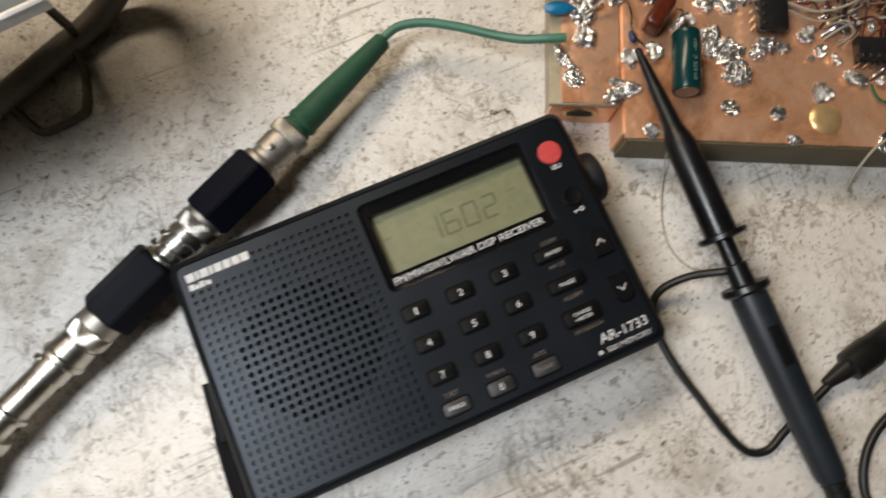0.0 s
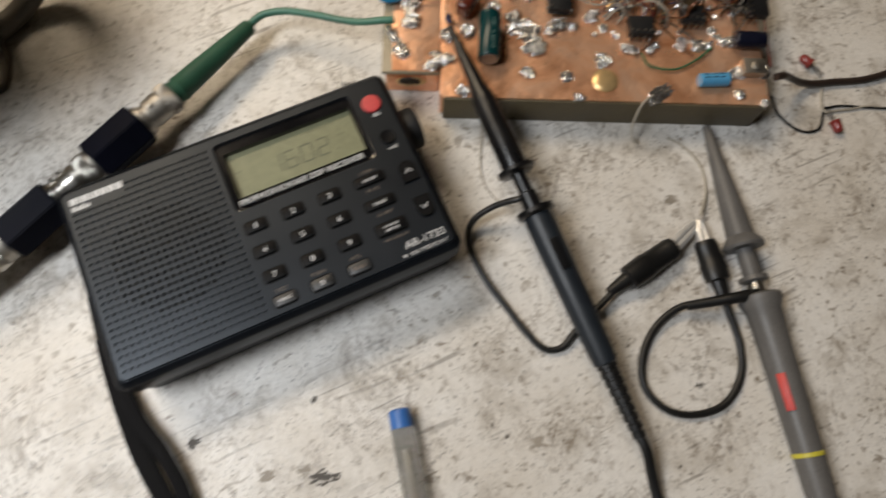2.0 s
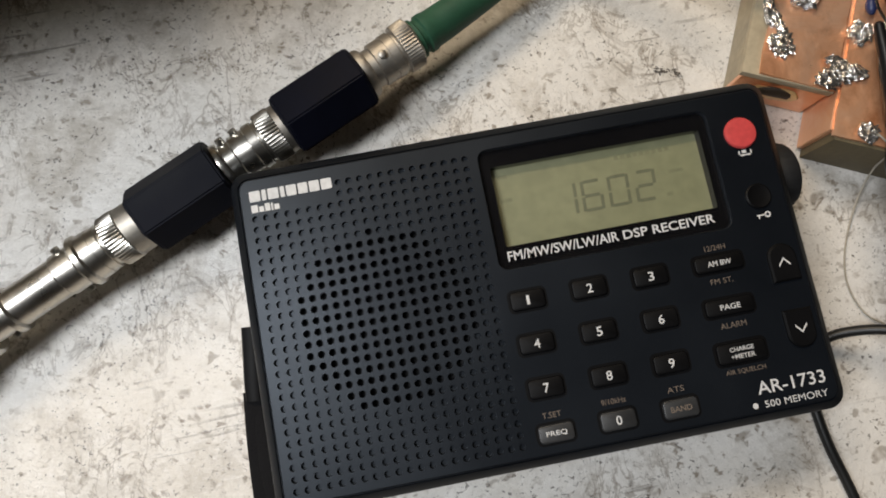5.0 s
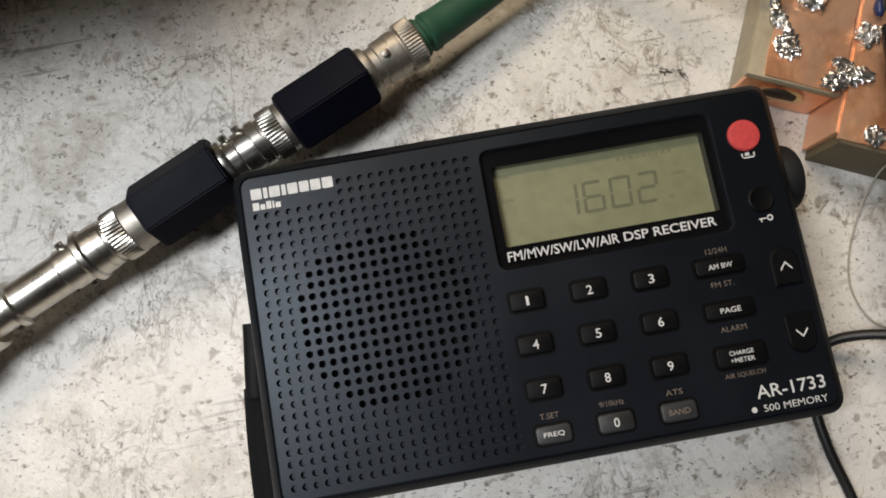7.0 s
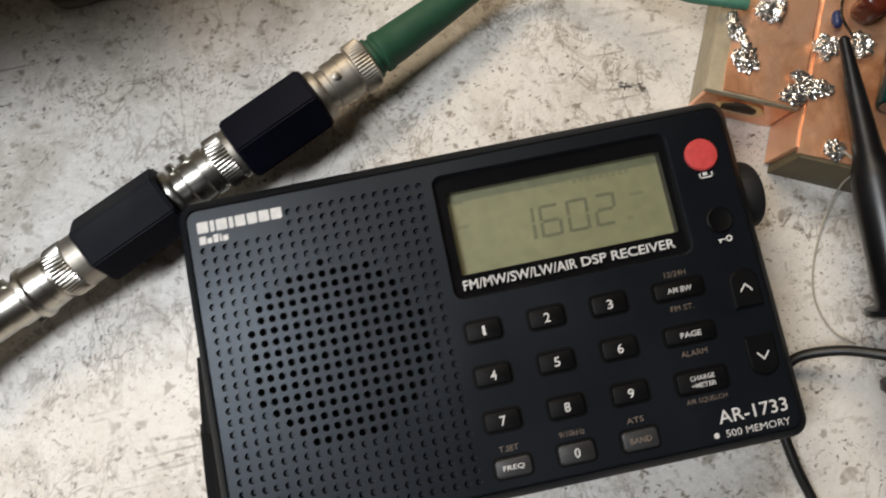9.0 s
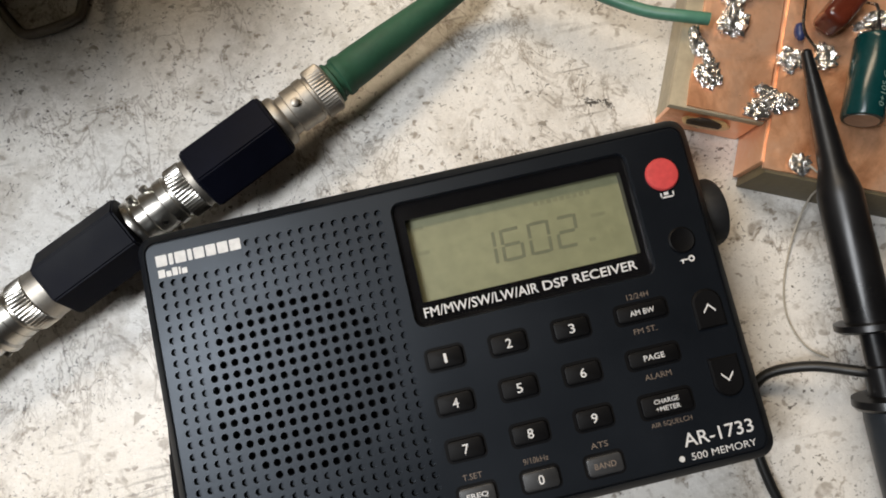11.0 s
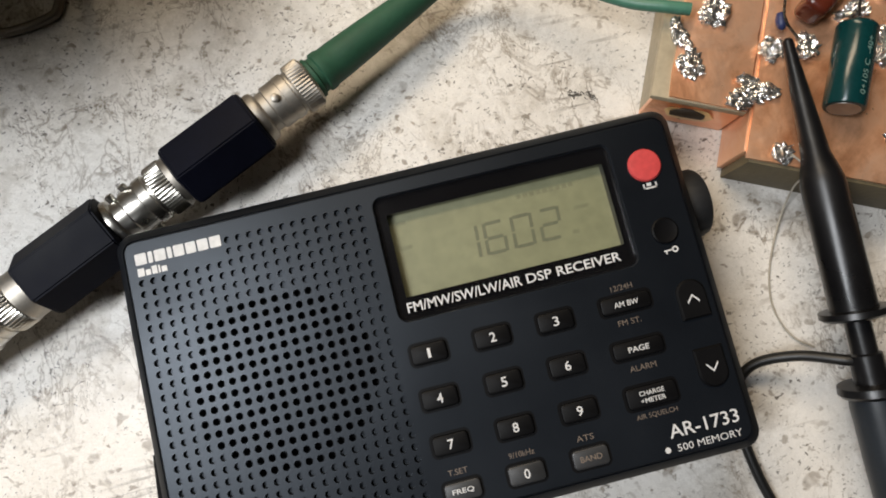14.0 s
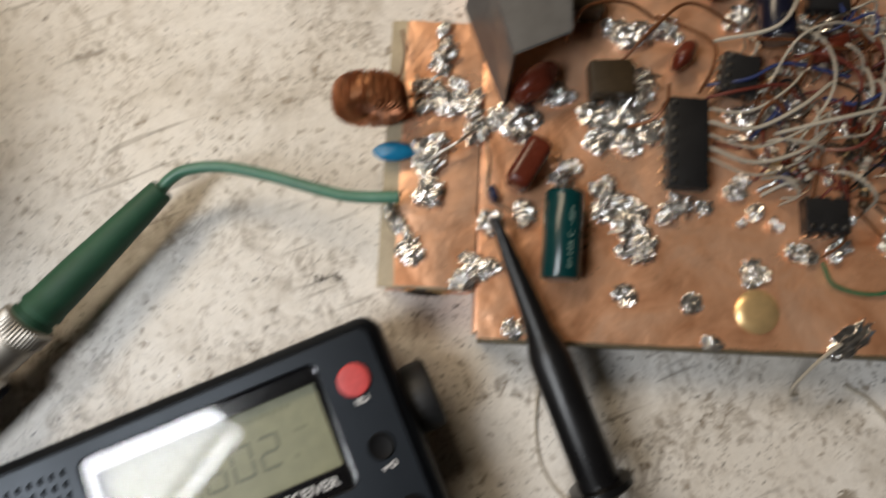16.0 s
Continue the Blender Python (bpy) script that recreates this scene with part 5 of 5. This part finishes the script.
wire(bm, [(156.2, -92.0, 8.2), (150, -91.5, 9.0), (140, -88.8, 7.0), (128, -85.2, 4.0), (116, -88.0, 2.2), (106.5, -95.5, 1.6), (102.0, -105, 1.5), (105.0, -115.0, 1.5), (113.5, -121.2, 1.5), (125.5, -122.6, 1.5), (136, -116.6, 1.5), (141.8, -106.6, 2.0), (143.6, -96, 3.2), (144.6, -88, 4.4)], 1.35, 10, 8)
part("ground_lead", bm, CABLE, grey)
bm = fresh()
wire(bm, [(152, -92.2, 9.0), (146, -90.6, 8.6), (138, -88.2, 6.4), (130, -85.8, 4.5)], 2.4, 10, 6, r1=1.7)
part("lug_sleeve", bm, CABLE, grey)

# ---- pen, leds, brown cable ----
pen = thing("ballpoint_pen", (14, -88, 0), "clear ballpoint pen with a blue end plug on the bench", "pen")
qm = frame_along((18.2, -75.6, 4.1), (-12.0, -208, 4.1))
bm = fresh()
lathe(bm, qm, [(0, 2.6), (0.4, 3.5), (1.2, 3.9), (6.6, 3.9), (6.8, 3.4)], 24)
part("end_plug", bm, PEN_BLUE, pen, "blue end plug")
bm = fresh()
lathe(bm, qm, [(6.6, 4.0), (7.0, 4.1), (118, 4.1), (130, 2.0)], 8)
part("barrel", bm, PEN_CLEAR, pen, "clear plastic barrel").visible_shadow = True
bm = fresh()
lathe(bm, qm, [(14, 1.4), (128, 1.4), (136, 0.6)], 12)
part("refill", bm, WIRE_WHITE, pen, "pale ink tube")

cable = thing("brown_cable", (235, -25, 0), "thin dark brown cable leaving the board across the bench", "cable")
bm = fresh()
wire(bm, [(203, -21.5, BT + 1.6), (208, -21.8, BT), (214, -21.6, 11), (224, -24.2, 4), (236, -27.6, 1.6), (264, -34, 1.5), (330, -30, 1.5), (500, 20, 1.5)], 1.5, 10, 8)
part("sheath", bm, CABLE_BROWN, cable)


def led(x, y, turn, label):
    ob = thing("led", (x, y, 0), label, "led", "leds on thin wires")
    m = at(x, y, 2.3, turn) @ Matrix.Scale(0.8, 4)
    bm = fresh()
    lathe(bm, m, [(0, 2.85), (1.0, 2.85), (1.05, 2.45), (4.6, 2.4), (6.0, 1.9), (6.7, 0.8)], 24)
    part("lens", bm, LED_RED, ob, "red plastic lens")
    for k in (-0.9, 0.9):
        bm = fresh()
        wire(bm, [m @ Vector((0.2, k, 0)), m @ Vector((-4, k, -0.8)), m @ Vector((-8.5, k * 1.4, -1.9))], 0.3, 6, 4)
        part("lead", bm, TIN, ob)
    return ob


led(233.6, -17.4, 112, "small red led with tinned legs on the bench")
led(227.5, -44.0, -100, "small red led soldered to twisted wires")
for pts, r, mat, lab in (([(235.5, -25.5, 0.8), (231, -31, 0.6), (227.2, -36.8, 0.8), (228, -39.5, 1.2)], 0.55, WIRE_WHITE, "thin white wire from a led"),
                         ([(228.3, -37, 1), (236, -39, 0.7), (247, -44.6, 0.6), (262, -50, 0.6), (330, -66, 0.6)], 0.55, CABLE, "twisted black and white thin wires"),
                         ([(229, -39, 1), (237, -41.4, 0.7), (246, -43.6, 0.9), (252, -47, 0.6)], 0.5, WIRE_WHITE, "thin white wire end"),
                         ([(206.5, -24.8, 6), (208.5, -32, 1), (213, -41.5, 0.6), (220.5, -44, 0.6), (226.5, -38.5, 1.0)], 0.55, CABLE, "thin dark wire from the board to a led")):
    bm = fresh()
    wire(bm, pts, r, 8, 8)
    tagged(part("thin_wire", bm, mat), lab, "wire")

# ---- the instrument at the back, with its tubular stand and wire foot ----
inst = thing("bench_instrument", (-130, 160, 0), "pale grey bench instrument tilted up on a tubular stand", "instrument")
im = at(-86, 81.0, 77, 6.6, 0, 0) @ Matrix.Rotation(radians(14), 4, "X")
bm = fresh()
# Depth behind the panel is out of view, set to shade the bench below.
box(bm, (-285, 0, 0), (36, 145, 4), 1.2, im)
part("case", bm, PANEL_FACE, inst, "grey-green sheet metal case")
bm = fresh()
box(bm, (-286, -1.1, -0.4), (37, 0.4, 4.3), 0.5, im)
part("bezel", bm, ALU, inst, "bright aluminium lower bezel")
bm = fresh()
lathe(bm, im @ at(-14.5, 14.5, 4.0, 0, 0, -90), [(-0.2, 7.2), (0.2, 7.5), (5.0, 7.0), (5.8, 6.2), (6.0, 0.6)], 36)
part("knob", bm, KNOB_TAN, inst, "orange-brown round knob")
bm = fresh()
wire(bm, [(-68.5, 129.5, 6), (-66.5, 125, 18), (-65.5, 121.5, 30), (-66, 116, 84)], 1.5, 10, 6)
part("wire_foot", bm, STEEL_DARK, inst, "bent wire foot")
bm = fresh()
wire(bm, [(-330, 40, 5), (-220, 74, 5), (-152, 98.5, 5), (-110, 112.0, 5), (-80, 124.5, 5), (-58, 135, 5), (-40, 141, 20), (-36, 138, 55), (-50, 118, 86)], 4.3, 16, 8)
part("stand_tube", bm, PANEL_DARK, inst, "dull grey tubular stand")
bm = fresh()
wire(bm, [(-70.5, 128, 6), (-71.2, 118, 2.0), (-74.0, 107.5, 1.4), (-77.0, 104.4, 1.4), (-86, 103.0, 1.4), (-90.0, 103.6, 1.4), (-92.2, 106.5, 1.4), (-96, 114.5, 4), (-99, 119, 7)], 1.3, 10, 8)
part("wire_foot", bm, STEEL_DARK, inst, "bent wire foot")
for x, y, tall in ((-340, 100, 66), (-200, 112, 66)):
    bm = fresh()
    lathe(bm, at(x, y, 0, 0, 0, -90), [(0, 8), (tall, 7), (tall + 18, 7)], 20)
    part("rear_foot", bm, PANEL_DARK, inst)


# ---- ground-in marks on the bench ----
def mark(x, y, rx, ry, turn, material, seed, label):
    """A scuff made of many small broken flecks, dense in the middle."""
    bm = fresh()
    rnd = random.Random(int(seed * 10) + 5)
    spin = Matrix.Rotation(radians(turn), 2)
    for k in range(34):
        a, d = rnd.uniform(0, 2 * math.pi), rnd.uniform(0, 1) ** 0.75
        c = Vector((x, y)) + spin @ Vector((rx * d * math.cos(a), ry * d * math.sin(a)))
        size = min(rx, ry) * rnd.uniform(0.12, 0.42) * (1.15 - 0.6 * d)
        lean = turn + rnd.gauss(0, 25)
        pts = []
        for i in range(7):
            b = 2 * math.pi * i / 7
            q = Matrix.Rotation(radians(lean), 2) @ Vector((size * rnd.uniform(1.0, 2.6) * math.cos(b), size * rnd.uniform(0.5, 1.0) * math.sin(b)))
            pts.append(bm.verts.new((c.x + q.x, c.y + q.y, 0.02 + 0.0015 * k)))
        bm.faces.new(pts)
    tagged(part("stain", bm, material), label, "stain", "stains on the bench", "structure")


for i, (x, y, rx, ry, turn, mat) in enumerate((
        (50.6, 52.6, 3.4, 1.1, -28, STAIN), (54.2, 51.4, 2.2, 0.8, -60, STAIN), (36.4, 50.1, 1.4, 0.9, 10, STAIN_PALE), (121.6, -113.3, 1.8, 1.1, -20, STAIN),
        (58.2, -106.2, 3.0, 2.3, 0, STAIN_PALE), (-51.0, -56.4, 2.4, 2.1, 20, STAIN), (18.0, -100.5, 4.4, 2.4, -15, STAIN_PALE), (-8.0, -60.0, 1.6, 1.0, 40, STAIN),
        (96.0, -48.0, 0.9, 0.5, 10, STAIN), (-14.0, -86.0, 5.2, 2.8, -10, STAIN), (-20.0, -81.0, 3.0, 2.0, 10, STAIN_PALE),
        (-32.0, -77.5, 2.6, 2.2, 0, STAIN_PALE), (148.0, -46.0, 2.2, 2.0, 0, STAIN_PALE), (49.0, -100.0, 1.0, 0.7, 0, STAIN))):
    mark(x, y, rx, ry, turn, mat, i * 3.1, "dark ground-in scuff on the laminate" if mat is STAIN else "faint grey smear on the laminate")
